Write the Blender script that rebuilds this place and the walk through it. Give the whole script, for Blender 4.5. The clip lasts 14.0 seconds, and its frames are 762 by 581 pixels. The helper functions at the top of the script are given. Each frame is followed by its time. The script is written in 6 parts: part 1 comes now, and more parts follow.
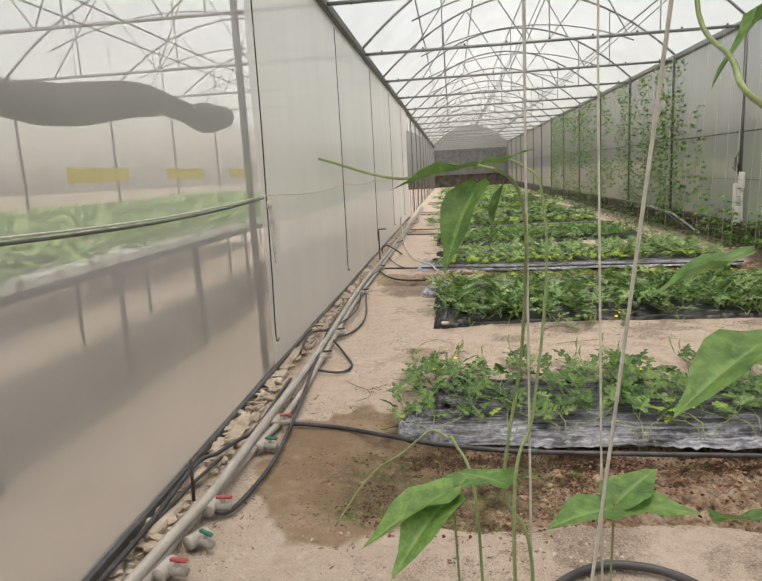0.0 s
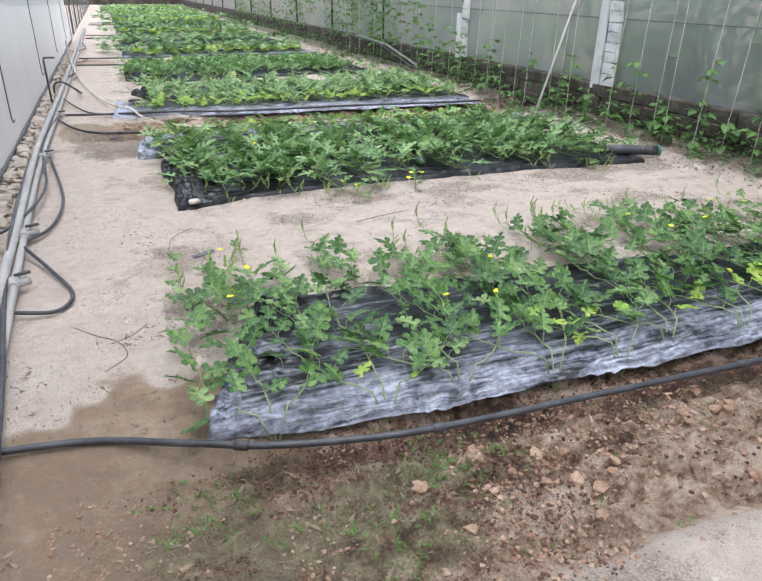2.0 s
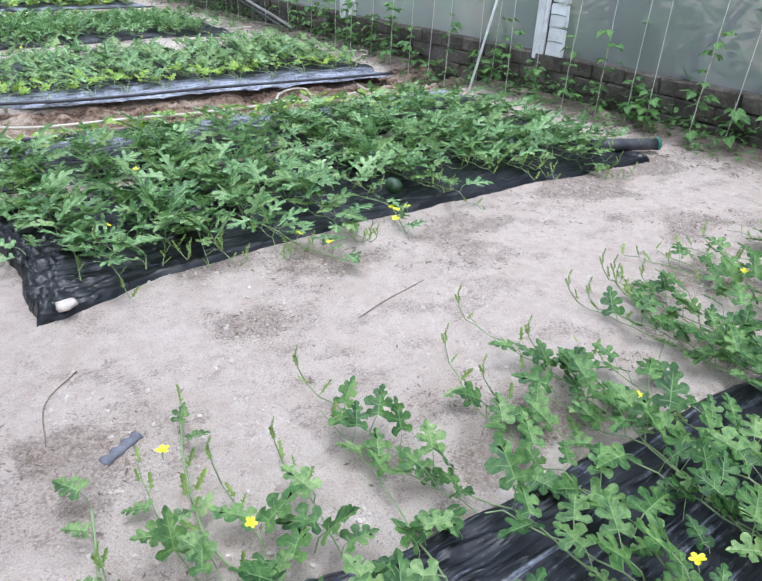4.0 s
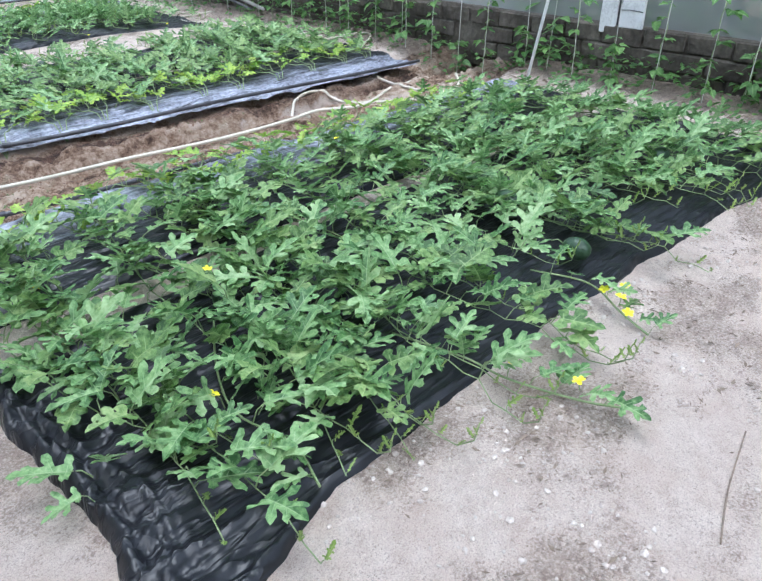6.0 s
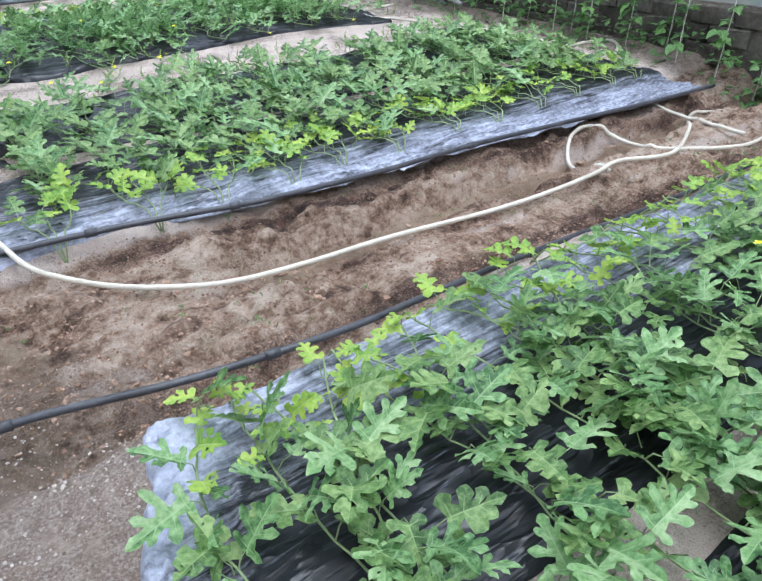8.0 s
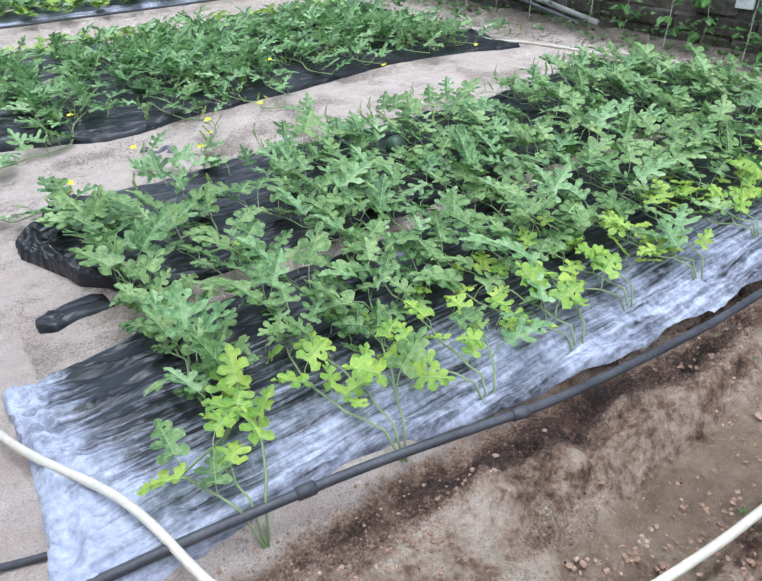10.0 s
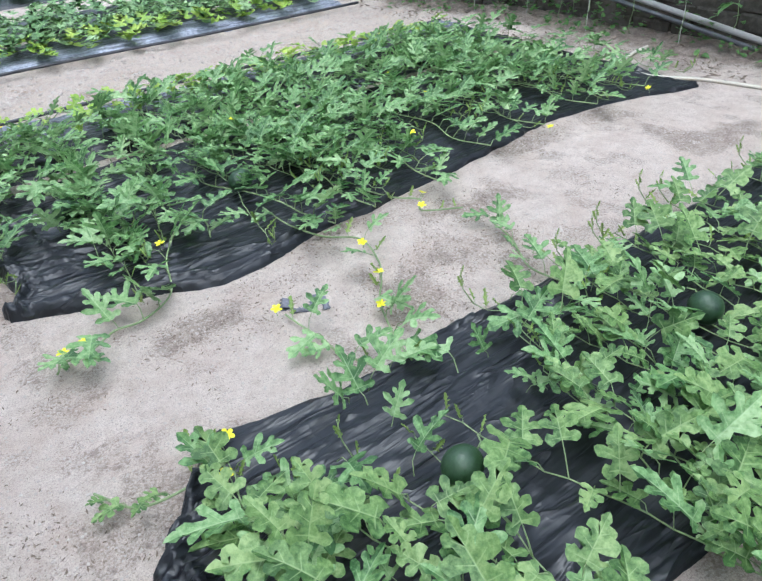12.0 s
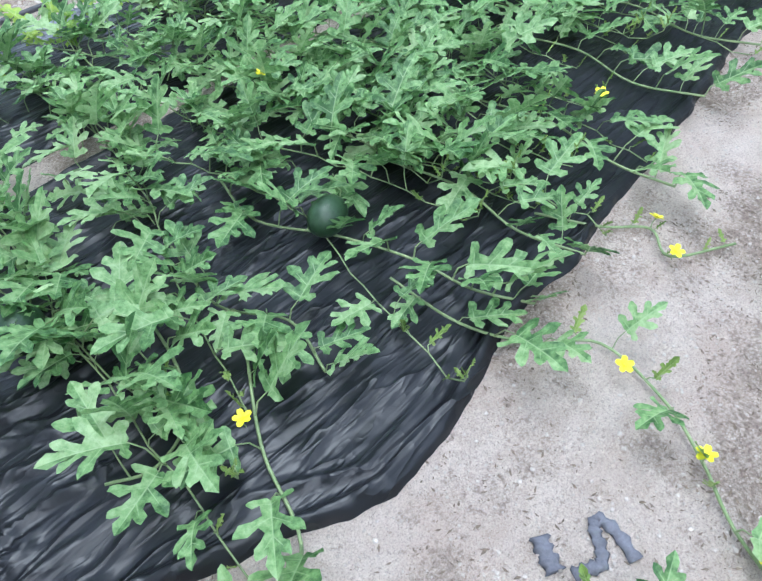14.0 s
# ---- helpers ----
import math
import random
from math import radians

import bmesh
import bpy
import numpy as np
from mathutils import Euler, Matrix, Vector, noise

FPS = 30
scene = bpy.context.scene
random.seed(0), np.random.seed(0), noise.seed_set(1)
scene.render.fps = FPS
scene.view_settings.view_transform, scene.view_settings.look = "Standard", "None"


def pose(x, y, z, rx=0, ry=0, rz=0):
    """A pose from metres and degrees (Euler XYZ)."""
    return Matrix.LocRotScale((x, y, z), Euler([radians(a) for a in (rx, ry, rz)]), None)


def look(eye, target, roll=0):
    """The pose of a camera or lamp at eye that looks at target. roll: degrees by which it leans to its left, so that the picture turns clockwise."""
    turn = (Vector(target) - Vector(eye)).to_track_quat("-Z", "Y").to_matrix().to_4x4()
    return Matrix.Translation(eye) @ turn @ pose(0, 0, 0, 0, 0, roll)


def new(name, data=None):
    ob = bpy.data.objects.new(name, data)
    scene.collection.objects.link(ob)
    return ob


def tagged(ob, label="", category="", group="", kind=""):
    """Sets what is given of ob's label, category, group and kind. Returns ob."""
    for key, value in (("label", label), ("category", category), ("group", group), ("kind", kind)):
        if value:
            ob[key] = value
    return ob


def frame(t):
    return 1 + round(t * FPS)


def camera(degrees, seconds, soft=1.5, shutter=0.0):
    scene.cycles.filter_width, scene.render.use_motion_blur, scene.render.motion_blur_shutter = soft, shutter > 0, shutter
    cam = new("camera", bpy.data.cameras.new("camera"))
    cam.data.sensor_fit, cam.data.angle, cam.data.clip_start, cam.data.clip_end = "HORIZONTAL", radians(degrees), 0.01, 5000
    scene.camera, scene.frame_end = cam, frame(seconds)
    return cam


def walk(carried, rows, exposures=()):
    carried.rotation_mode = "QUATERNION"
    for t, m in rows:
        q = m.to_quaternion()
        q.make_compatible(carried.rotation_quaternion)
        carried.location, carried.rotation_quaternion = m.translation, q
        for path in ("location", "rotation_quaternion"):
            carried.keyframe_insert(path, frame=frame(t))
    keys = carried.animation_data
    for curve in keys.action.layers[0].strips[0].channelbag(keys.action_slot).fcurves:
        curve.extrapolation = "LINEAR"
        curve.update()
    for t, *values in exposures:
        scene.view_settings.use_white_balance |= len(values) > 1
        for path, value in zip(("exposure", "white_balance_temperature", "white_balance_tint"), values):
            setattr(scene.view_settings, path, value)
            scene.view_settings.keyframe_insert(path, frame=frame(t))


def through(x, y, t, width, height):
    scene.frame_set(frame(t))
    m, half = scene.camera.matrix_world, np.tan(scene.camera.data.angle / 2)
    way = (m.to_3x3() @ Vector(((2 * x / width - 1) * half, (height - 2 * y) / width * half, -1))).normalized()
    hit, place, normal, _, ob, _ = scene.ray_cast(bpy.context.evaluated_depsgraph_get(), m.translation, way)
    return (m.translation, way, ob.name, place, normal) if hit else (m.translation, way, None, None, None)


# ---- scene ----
cam = camera(61.3, 14.0)
PATH = [
    (0, (-0.089, -0.784, 1.773), (-0.32, 1.17, 1.415), -3.2),
    (0.5, (-0.447, -0.432, 1.745), (-0.232, 1.5, 1.277), -3.2),
    (1, (-0.619, -0.004, 1.669), (-0.178, 1.828, 1.0), -2.8),
    (1.5, (-0.618, 0.586, 1.674), (-0.1, 2.343, 0.871), -0.9),
    (2, (-0.656, 1.161, 1.648), (0.011, 2.841, 0.79), 0.4),
    (2.5, (-0.661, 1.729, 1.608), (0.098, 3.324, 0.671), 0.6),
    (3, (-0.607, 2.285, 1.593), (0.244, 3.781, 0.574), 1.1),
    (3.5, (-0.615, 2.866, 1.624), (0.38, 4.277, 0.615), 1.1),
    (4, (-0.598, 3.465, 1.611), (0.459, 4.855, 0.635), 2.0),
    (4.2, (-0.612, 3.686, 1.623), (0.429, 5.099, 0.663), 2.2),
    (6.3, (-0.533, 5.738, 1.539), (0.657, 6.918, 0.447), -1.2),
    (6.5, (-0.467, 5.966, 1.512), (0.744, 7.109, 0.404), -0.5),
    (7, (-0.417, 6.492, 1.52), (0.697, 7.697, 0.377), 0.8),
    (7.5, (-0.523, 7.047, 1.533), (0.513, 8.317, 0.386), -0.4),
    (8, (-0.578, 7.575, 1.531), (0.39, 8.938, 0.433), -1.3),
    (8.5, (-0.591, 8.119, 1.57), (0.291, 9.581, 0.528), -1.8),
    (8.7, (-0.654, 8.33, 1.567), (0.233, 9.808, 0.552), -1.5),
    (10.8, (-0.541, 10.424, 1.49), (0.458, 11.674, 0.29), -2.1),
    (11, (-0.521, 10.651, 1.486), (0.484, 11.884, 0.273), -2.0),
    (11.5, (-0.5, 11.196, 1.536), (0.497, 12.457, 0.346), -2.2),
    (12, (-0.525, 11.673, 1.61), (0.445, 13.002, 0.473), -3.4),
    (12.5, (-0.468, 12.204, 1.556), (0.462, 13.578, 0.44), -4.3),
    (13, (-0.4, 12.692, 1.517), (0.509, 14.021, 0.331), -4.5),
    (13.5, (-0.315, 13.182, 1.502), (0.638, 14.334, 0.174), -5.2),
    (14, (-0.092, 13.599, 1.426), (0.827, 14.572, -0.06), -4.0),
]
walk(cam, [(t, look(*p)) for t, *p in PATH], [(0.0, 0.62, 7800, 9), (1.2, 1.0, 6800, 9), (2.5, 1.2, 5850, 10), (6.3, 1.34, 5500, 8), (8.5, 1.26, 5600, 9), (11.0, 1.28, 5550, 7), (13.2, 1.22, 5600, 6), (14.0, 1.36, 5400, 6)])

# ---- light: bright overcast sky through the film roof ----
world = bpy.data.worlds.new("world")
scene.world = world
world.use_nodes = True
wn = world.node_tree
wn.nodes.clear()
sky = wn.nodes.new("ShaderNodeTexSky")
sky.sky_type, sky.sun_disc = "NISHITA", False
sky.sun_elevation, sky.sun_rotation = radians(62), radians(200)
sky.air_density, sky.dust_density = 1.0, 4.0
grey = wn.nodes.new("ShaderNodeHueSaturation")
grey.inputs["Saturation"].default_value = 0.5
bg = wn.nodes.new("ShaderNodeBackground")
bg.inputs["Strength"].default_value = 0.15
wout = wn.nodes.new("ShaderNodeOutputWorld")
wn.links.new(sky.outputs[0], grey.inputs["Color"])
wn.links.new(grey.outputs[0], bg.inputs["Color"])
wn.links.new(bg.outputs[0], wout.inputs["Surface"])
sun = new("sun", bpy.data.lights.new("sun", "SUN"))
sun.data.energy, sun.data.angle, sun.data.color = 1.5, radians(25), (1.0, 0.96, 0.9)
sun.matrix_world = look((0, 0, 30), (0 - math.sin(radians(200)) * -12, -6, 0))

# ---- materials ----
def mat(name, rough=0.6, metal=0.0, base=(0.5, 0.5, 0.5)):
    m = bpy.data.materials.new(name)
    m.use_nodes = True
    b = m.node_tree.nodes["Principled BSDF"]
    b.inputs["Base Color"].default_value = (*base, 1)
    b.inputs["Roughness"].default_value = rough
    b.inputs["Metallic"].default_value = metal
    return m, m.node_tree, b


def node(nt, kind, **inputs):
    n = nt.nodes.new("ShaderNode" + kind)
    for k, v in inputs.items():
        n.inputs[k].default_value = v
    return n


def coords(nt, scale=(1, 1, 1), world_space=True):
    if world_space:
        src = nt.nodes.new("ShaderNodeNewGeometry").outputs["Position"]
    else:
        src = nt.nodes.new("ShaderNodeTexCoord").outputs["Object"]
    mp = nt.nodes.new("ShaderNodeMapping")
    mp.inputs["Scale"].default_value = scale
    nt.links.new(src, mp.inputs["Vector"])
    return mp.outputs[0]


def noise_tex(nt, vec, scale, detail=4.0, rough=0.55):
    n = node(nt, "TexNoise", Scale=scale, Detail=detail, Roughness=rough)
    nt.links.new(vec, n.inputs["Vector"])
    return n.outputs["Fac"]


def ramp(nt, fac, stops):
    r = nt.nodes.new("ShaderNodeValToRGB")
    r.color_ramp.elements[0].position, r.color_ramp.elements[0].color = stops[0][0], (*stops[0][1], 1)
    r.color_ramp.elements[1].position, r.color_ramp.elements[1].color = stops[-1][0], (*stops[-1][1], 1)
    for p, c in stops[1:-1]:
        e = r.color_ramp.elements.new(p)
        e.color = (*c, 1)
    nt.links.new(fac, r.inputs["Fac"])
    return r.outputs["Color"]


def mix(nt, fac, a, b):
    m = nt.nodes.new("ShaderNodeMix")
    m.data_type = "RGBA"
    for v, s in ((fac, m.inputs[0]), (a, m.inputs[6]), (b, m.inputs[7])):
        if isinstance(v, (int, float)):
            s.default_value = v
        elif isinstance(v, tuple):
            s.default_value = (*v, 1)
        else:
            nt.links.new(v, s)
    return m.outputs[2]


def calc(nt, op, a, b=None, clamp=False):
    m = nt.nodes.new("ShaderNodeMath")
    m.operation, m.use_clamp = op, clamp
    for v, s in ((a, m.inputs[0]), (b, m.inputs[1])):
        if isinstance(v, (int, float)):
            s.default_value = v
        elif v is not None:
            nt.links.new(v, s)
    return m.outputs[0]


def bump(nt, b, height, strength=0.4, dist=0.01):
    n = node(nt, "Bump", Strength=strength, Distance=dist)
    nt.links.new(height, n.inputs["Height"])
    nt.links.new(n.outputs[0], b.inputs["Normal"])
    return n


def attr(nt, name):
    a = nt.nodes.new("ShaderNodeAttribute")
    a.attribute_name = name
    return a.outputs["Fac"]


def mottled(name, stops, scale, rough=0.6, metal=0.0, strength=0.3, dist=0.004, stretch=(1, 1, 1), fine=None, local=False):
    """A surface with blotches at one scale and grain at another."""
    m, nt, b = mat(name, rough, metal)
    v = coords(nt, stretch, not local)
    big = noise_tex(nt, v, scale, 5)
    small = noise_tex(nt, v, fine or scale * 9, 5)
    f = calc(nt, "ADD", calc(nt, "MULTIPLY", big, 0.65), calc(nt, "MULTIPLY", small, 0.35))
    nt.links.new(ramp(nt, f, stops), b.inputs["Base Color"])
    bump(nt, b, small, strength, dist)
    return m


def film(name, clear, tint, cloudy=0.5, dirt=0.2, streak=(6, 6, 0.5)):
    """Greenhouse film: lets some light straight through and scatters the rest."""
    m, nt, b = mat(name, 0.35)
    v = coords(nt)
    d = noise_tex(nt, coords(nt, streak), 1.0, 5)
    c = mix(nt, calc(nt, "MULTIPLY", d, dirt), tint, (tint[0] * 0.62, tint[1] * 0.6, tint[2] * 0.54))
    tl = nt.nodes.new("ShaderNodeBsdfTranslucent")
    nt.links.new(c, tl.inputs["Color"])
    nt.links.new(c, b.inputs["Base Color"])
    tp = nt.nodes.new("ShaderNodeBsdfTransparent")
    a = node(nt, "MixShader", Fac=cloudy)
    nt.links.new(b.outputs[0], a.inputs[1])
    nt.links.new(tl.outputs[0], a.inputs[2])
    e = nt.nodes.new("ShaderNodeMixShader")
    f = calc(nt, "MULTIPLY_ADD", noise_tex(nt, v, 0.7, 3), 0.12)
    f.node.inputs[2].default_value = clear - 0.06
    nt.links.new(f, e.inputs[0])
    nt.links.new(a.outputs[0], e.inputs[1])
    nt.links.new(tp.outputs[0], e.inputs[2])
    nt.links.new(e.outputs[0], nt.nodes["Material Output"].inputs["Surface"])
    return m


def ground_material():
    m, nt, b = mat("sand_and_soil", 0.92)
    v = coords(nt)
    n1, n2, n3 = noise_tex(nt, v, 1.6, 5), noise_tex(nt, v, 14, 6, 0.65), noise_tex(nt, v, 90, 5, 0.7)
    sand = ramp(nt, n1, [(0.3, (0.58, 0.455, 0.37)), (0.55, (0.71, 0.58, 0.49)), (0.75, (0.78, 0.66, 0.57))])
    speck = ramp(nt, n2, [(0.34, (0.36, 0.265, 0.205)), (0.45, (0.60, 0.50, 0.43)), (0.6, (0.76, 0.665, 0.59))])
    sand = mix(nt, 0.55, sand, speck)
    grain = ramp(nt, noise_tex(nt, v, 210, 4, 0.75), [(0.36, (0.26, 0.19, 0.15)), (0.48, (0.60, 0.515, 0.44)), (0.62, (0.84, 0.76, 0.68))])
    sand = mix(nt, 0.42, sand, grain)
    chips = calc(nt, "MULTIPLY", calc(nt, "SUBTRACT", 0.43, noise_tex(nt, v, 130, 4, 0.65)), 12.0, True)
    sand = mix(nt, calc(nt, "MULTIPLY", chips, calc(nt, "MULTIPLY", noise_tex(nt, v, 2.5, 3), 0.9)), sand, (0.20, 0.155, 0.125))
    sand = mix(nt, calc(nt, "MULTIPLY", calc(nt, "SUBTRACT", noise_tex(nt, v, 4.5, 6, 0.65), 0.46), 4.0, True), sand, mix(nt, 0.45, sand, (0.50, 0.375, 0.30)))
    fine = calc(nt, "ADD", calc(nt, "MULTIPLY", noise_tex(nt, v, 85, 3, 0.6), 0.6), calc(nt, "MULTIPLY", noise_tex(nt, v, 19, 3, 0.6), 0.4))
    cut = calc(nt, "SUBTRACT", 0.60, calc(nt, "MULTIPLY", attr(nt, "litter"), 0.17))
    debris = calc(nt, "MULTIPLY", calc(nt, "SUBTRACT", fine, cut), 10.0, True)
    sand = mix(nt, calc(nt, "MULTIPLY", debris, 0.6), sand, ramp(nt, n3, [(0.35, (0.13, 0.08, 0.06)), (0.65, (0.36, 0.26, 0.21))]))
    sn = calc(nt, "ADD", calc(nt, "MULTIPLY", n2, 0.6), calc(nt, "ADD", calc(nt, "MULTIPLY", noise_tex(nt, v, 48, 6, 0.75), 0.4), calc(nt, "MULTIPLY", calc(nt, "SUBTRACT", noise_tex(nt, coords(nt, (0.6, 1.3, 1)), 3.4, 5, 0.65), 0.5), 0.75)))
    soil = ramp(nt, sn, [(0.34, (0.07, 0.037, 0.024)), (0.44, (0.26, 0.165, 0.108)), (0.515, (0.45, 0.325, 0.235)), (0.64, (0.66, 0.54, 0.43))])
    wet_shaded = ramp(nt, calc(nt, "ADD", calc(nt, "MULTIPLY", n1, 0.6), calc(nt, "MULTIPLY", n2, 0.4)), [(0.35, (0.21, 0.14, 0.09)), (0.5, (0.34, 0.245, 0.165)), (0.65, (0.47, 0.365, 0.27))])
    litter = ramp(nt, n2, [(0.35, (0.05, 0.036, 0.025)), (0.5, (0.15, 0.11, 0.08)), (0.65, (0.32, 0.25, 0.19))])
    moss = ramp(nt, n2, [(0.34, (0.05, 0.045, 0.025)), (0.48, (0.15, 0.13, 0.07)), (0.64, (0.30, 0.27, 0.16))])
    humus = ramp(nt, sn, [(0.38, (0.022, 0.012, 0.008)), (0.5, (0.10, 0.05, 0.033)), (0.62, (0.27, 0.16, 0.11))])
    edge = calc(nt, "ADD", calc(nt, "MULTIPLY", n2, 0.8), calc(nt, "MULTIPLY", n1, 0.5))
    flaky = calc(nt, "MULTIPLY", calc(nt, "SUBTRACT", noise_tex(nt, v, 110, 6, 0.75), 0.5), 2.0)

    def mask(name, gain=5.0, frayed=False):
        f = calc(nt, "ADD", attr(nt, name), calc(nt, "SUBTRACT", edge, 1.15))
        if frayed:
            f = calc(nt, "ADD", f, flaky)
        return calc(nt, "MULTIPLY", f, gain, True)

    col = mix(nt, mask("soil"), sand, soil)
    col = mix(nt, mask("wet_shaded", 2.0), col, wet_shaded)
    col = mix(nt, mask("dark", 2.2, True), col, humus)
    col = mix(nt, mask("moss", 2.5, True), col, moss)
    col = mix(nt, calc(nt, "MULTIPLY", mask("litter", 1.8, True), 0.65), col, litter)
    nt.links.new(col, b.inputs["Base Color"])
    h = calc(nt, "ADD", calc(nt, "MULTIPLY", n2, 0.7), calc(nt, "ADD", calc(nt, "MULTIPLY", n3, 0.6), calc(nt, "MULTIPLY", noise_tex(nt, v, 40, 5, 0.7), 0.6)))
    h = calc(nt, "MULTIPLY", h, calc(nt, "ADD", calc(nt, "MULTIPLY", attr(nt, "soil"), 0.6), 0.95))
    bump(nt, b, h, 0.9, 0.036)
    return m


def sheet_material():
    """Black mulch film, streaked pale blue-grey where the sheet's own attribute is high."""
    m, nt, b = mat("mulch_film", 0.3)
    streak = calc(nt, "ADD", calc(nt, "MULTIPLY", noise_tex(nt, coords(nt, (0.8, 11, 4)), 2.6, 7, 0.7), 0.35), calc(nt, "ADD", calc(nt, "MULTIPLY", noise_tex(nt, coords(nt, (1.2, 30, 9)), 2.2, 5, 0.7), 0.35), calc(nt, "MULTIPLY", noise_tex(nt, coords(nt, (1.5, 2.4, 2)), 1.7, 5, 0.65), 0.3)))
    n2 = noise_tex(nt, coords(nt), 30, 5, 0.7)
    f = calc(nt, "ADD", attr(nt, "paleness"), calc(nt, "SUBTRACT", calc(nt, "ADD", calc(nt, "MULTIPLY", streak, 4.6), calc(nt, "MULTIPLY", n2, 0.6)), 3.2))
    f = calc(nt, "MULTIPLY", f, 1.25, True)
    smear = calc(nt, "MULTIPLY", calc(nt, "SUBTRACT", noise_tex(nt, coords(nt, (3, 1.3, 3)), 5, 6, 0.7), 0.66), 3.0, True)
    black = mix(nt, calc(nt, "MULTIPLY", smear, 0.12), (0.011, 0.012, 0.015), (0.14, 0.14, 0.15))
    silver_grey = ramp(nt, n2, [(0.3, (0.28, 0.30, 0.375)), (0.7, (0.58, 0.61, 0.73))])
    nt.links.new(mix(nt, f, black, silver_grey), b.inputs["Base Color"])
    r = calc(nt, "MULTIPLY_ADD", f, 0.2)
    r.node.inputs[2].default_value = 0.34
    nt.links.new(r, b.inputs["Roughness"])

    def ridge(vec, scale):
        w = noise_tex(nt, vec, scale, 3, 0.5)
        return calc(nt, "POWER", calc(nt, "SUBTRACT", 1.0, calc(nt, "MULTIPLY", calc(nt, "ABSOLUTE", calc(nt, "SUBTRACT", w, 0.5)), 4.0), True), 5.0)

    h = calc(nt, "ADD", ridge(coords(nt, (1.2, 5, 3)), 1.5), calc(nt, "ADD", calc(nt, "MULTIPLY", ridge(coords(nt, (6, 9, 5)), 1.0), 0.12), calc(nt, "MULTIPLY", ridge(coords(nt, (1.6, 13, 6)), 1.2), 0.28)))
    bump(nt, b, h, 0.75, 0.010)
    b.inputs["IOR"].default_value = 1.48
    return m


def leaf_material(name, dark, mid, light, vein, through=0.3):
    m, nt, b = mat(name, 0.42)
    rnd = nt.nodes.new("ShaderNodeObjectInfo").outputs["Random"]
    isl = nt.nodes.new("ShaderNodeNewGeometry").outputs["Random Per Island"]
    v = coords(nt)
    n = noise_tex(nt, v, 42, 5, 0.65)
    f = calc(nt, "ADD", calc(nt, "MULTIPLY", rnd, 0.3), calc(nt, "ADD", calc(nt, "MULTIPLY", isl, 0.36), calc(nt, "SUBTRACT", calc(nt, "MULTIPLY", n, 1.3), 0.43)))
    c = ramp(nt, f, [(0.22, dark), (0.52, mid), (0.85, light)])
    vf = calc(nt, "MULTIPLY", calc(nt, "SUBTRACT", attr(nt, "vein"), 0.82), 4.0, True)
    c = mix(nt, vf, c, vein)
    nt.links.new(c, b.inputs["Base Color"])
    bump(nt, b, noise_tex(nt, v, 70, 4, 0.6), 0.7, 0.006)
    tl = nt.nodes.new("ShaderNodeBsdfTranslucent")
    nt.links.new(c, tl.inputs["Color"])
    s = node(nt, "MixShader", Fac=through)
    nt.links.new(b.outputs[0], s.inputs[1])
    nt.links.new(tl.outputs[0], s.inputs[2])
    nt.links.new(s.outputs[0], nt.nodes["Material Output"].inputs["Surface"])
    return m


M_GROUND = ground_material()
M_SHEET = sheet_material()
M_LEAF = leaf_material("melon_leaf", (0.058, 0.15, 0.042), (0.235, 0.41, 0.15), (0.46, 0.62, 0.31), (0.48, 0.63, 0.34))
M_OLD = leaf_material("old_melon_leaf", (0.20, 0.38, 0.06), (0.36, 0.54, 0.08), (0.54, 0.66, 0.12), (0.55, 0.64, 0.28))
M_LEAF_OLIVE = leaf_material("young_melon_leaf", (0.03, 0.09, 0.025), (0.092, 0.205, 0.05), (0.25, 0.40, 0.12), (0.36, 0.5, 0.2))
M_LEAF_WARM = leaf_material("broad_melon_leaf", (0.054, 0.13, 0.03), (0.195, 0.325, 0.10), (0.41, 0.545, 0.215), (0.43, 0.56, 0.25))
M_SHOOT = leaf_material("shoot_leaf", (0.15, 0.25, 0.05), (0.29, 0.42, 0.10), (0.45, 0.57, 0.18), (0.46, 0.56, 0.24))
M_BEAN = leaf_material("bean_leaf", (0.05, 0.13, 0.03), (0.115, 0.245, 0.06), (0.22, 0.39, 0.11), (0.28, 0.44, 0.16), 0.3)
M_VINE = mottled("vine_stem", [(0.3, (0.16, 0.24, 0.09)), (0.7, (0.36, 0.44, 0.22))], 20, 0.6)
M_YELLOW = mottled("yellow_petal", [(0.3, (0.84, 0.77, 0.012)), (0.7, (0.93, 0.89, 0.04))], 60, 0.5)
M_MELON = mottled("melon_rind", [(0.35, (0.012, 0.035, 0.014)), (0.65, (0.04, 0.085, 0.035))], 12, 0.38)
M_STEEL = mottled("galvanised_steel", [(0.3, (0.20, 0.21, 0.22)), (0.7, (0.36, 0.37, 0.38))], 9, 0.45, 0.55)
M_DARKSTEEL = mottled("weathered_steel", [(0.3, (0.07, 0.07, 0.075)), (0.7, (0.16, 0.165, 0.17))], 9, 0.5, 0.4)
M_PVC = mottled("grey_pvc", [(0.3, (0.30, 0.28, 0.26)), (0.7, (0.52, 0.50, 0.48))], 7, 0.5, stretch=(3, 0.6, 3))
M_TUBE = mottled("black_poly_tube", [(0.3, (0.018, 0.018, 0.022)), (0.7, (0.09, 0.09, 0.10))], 9, 0.42)
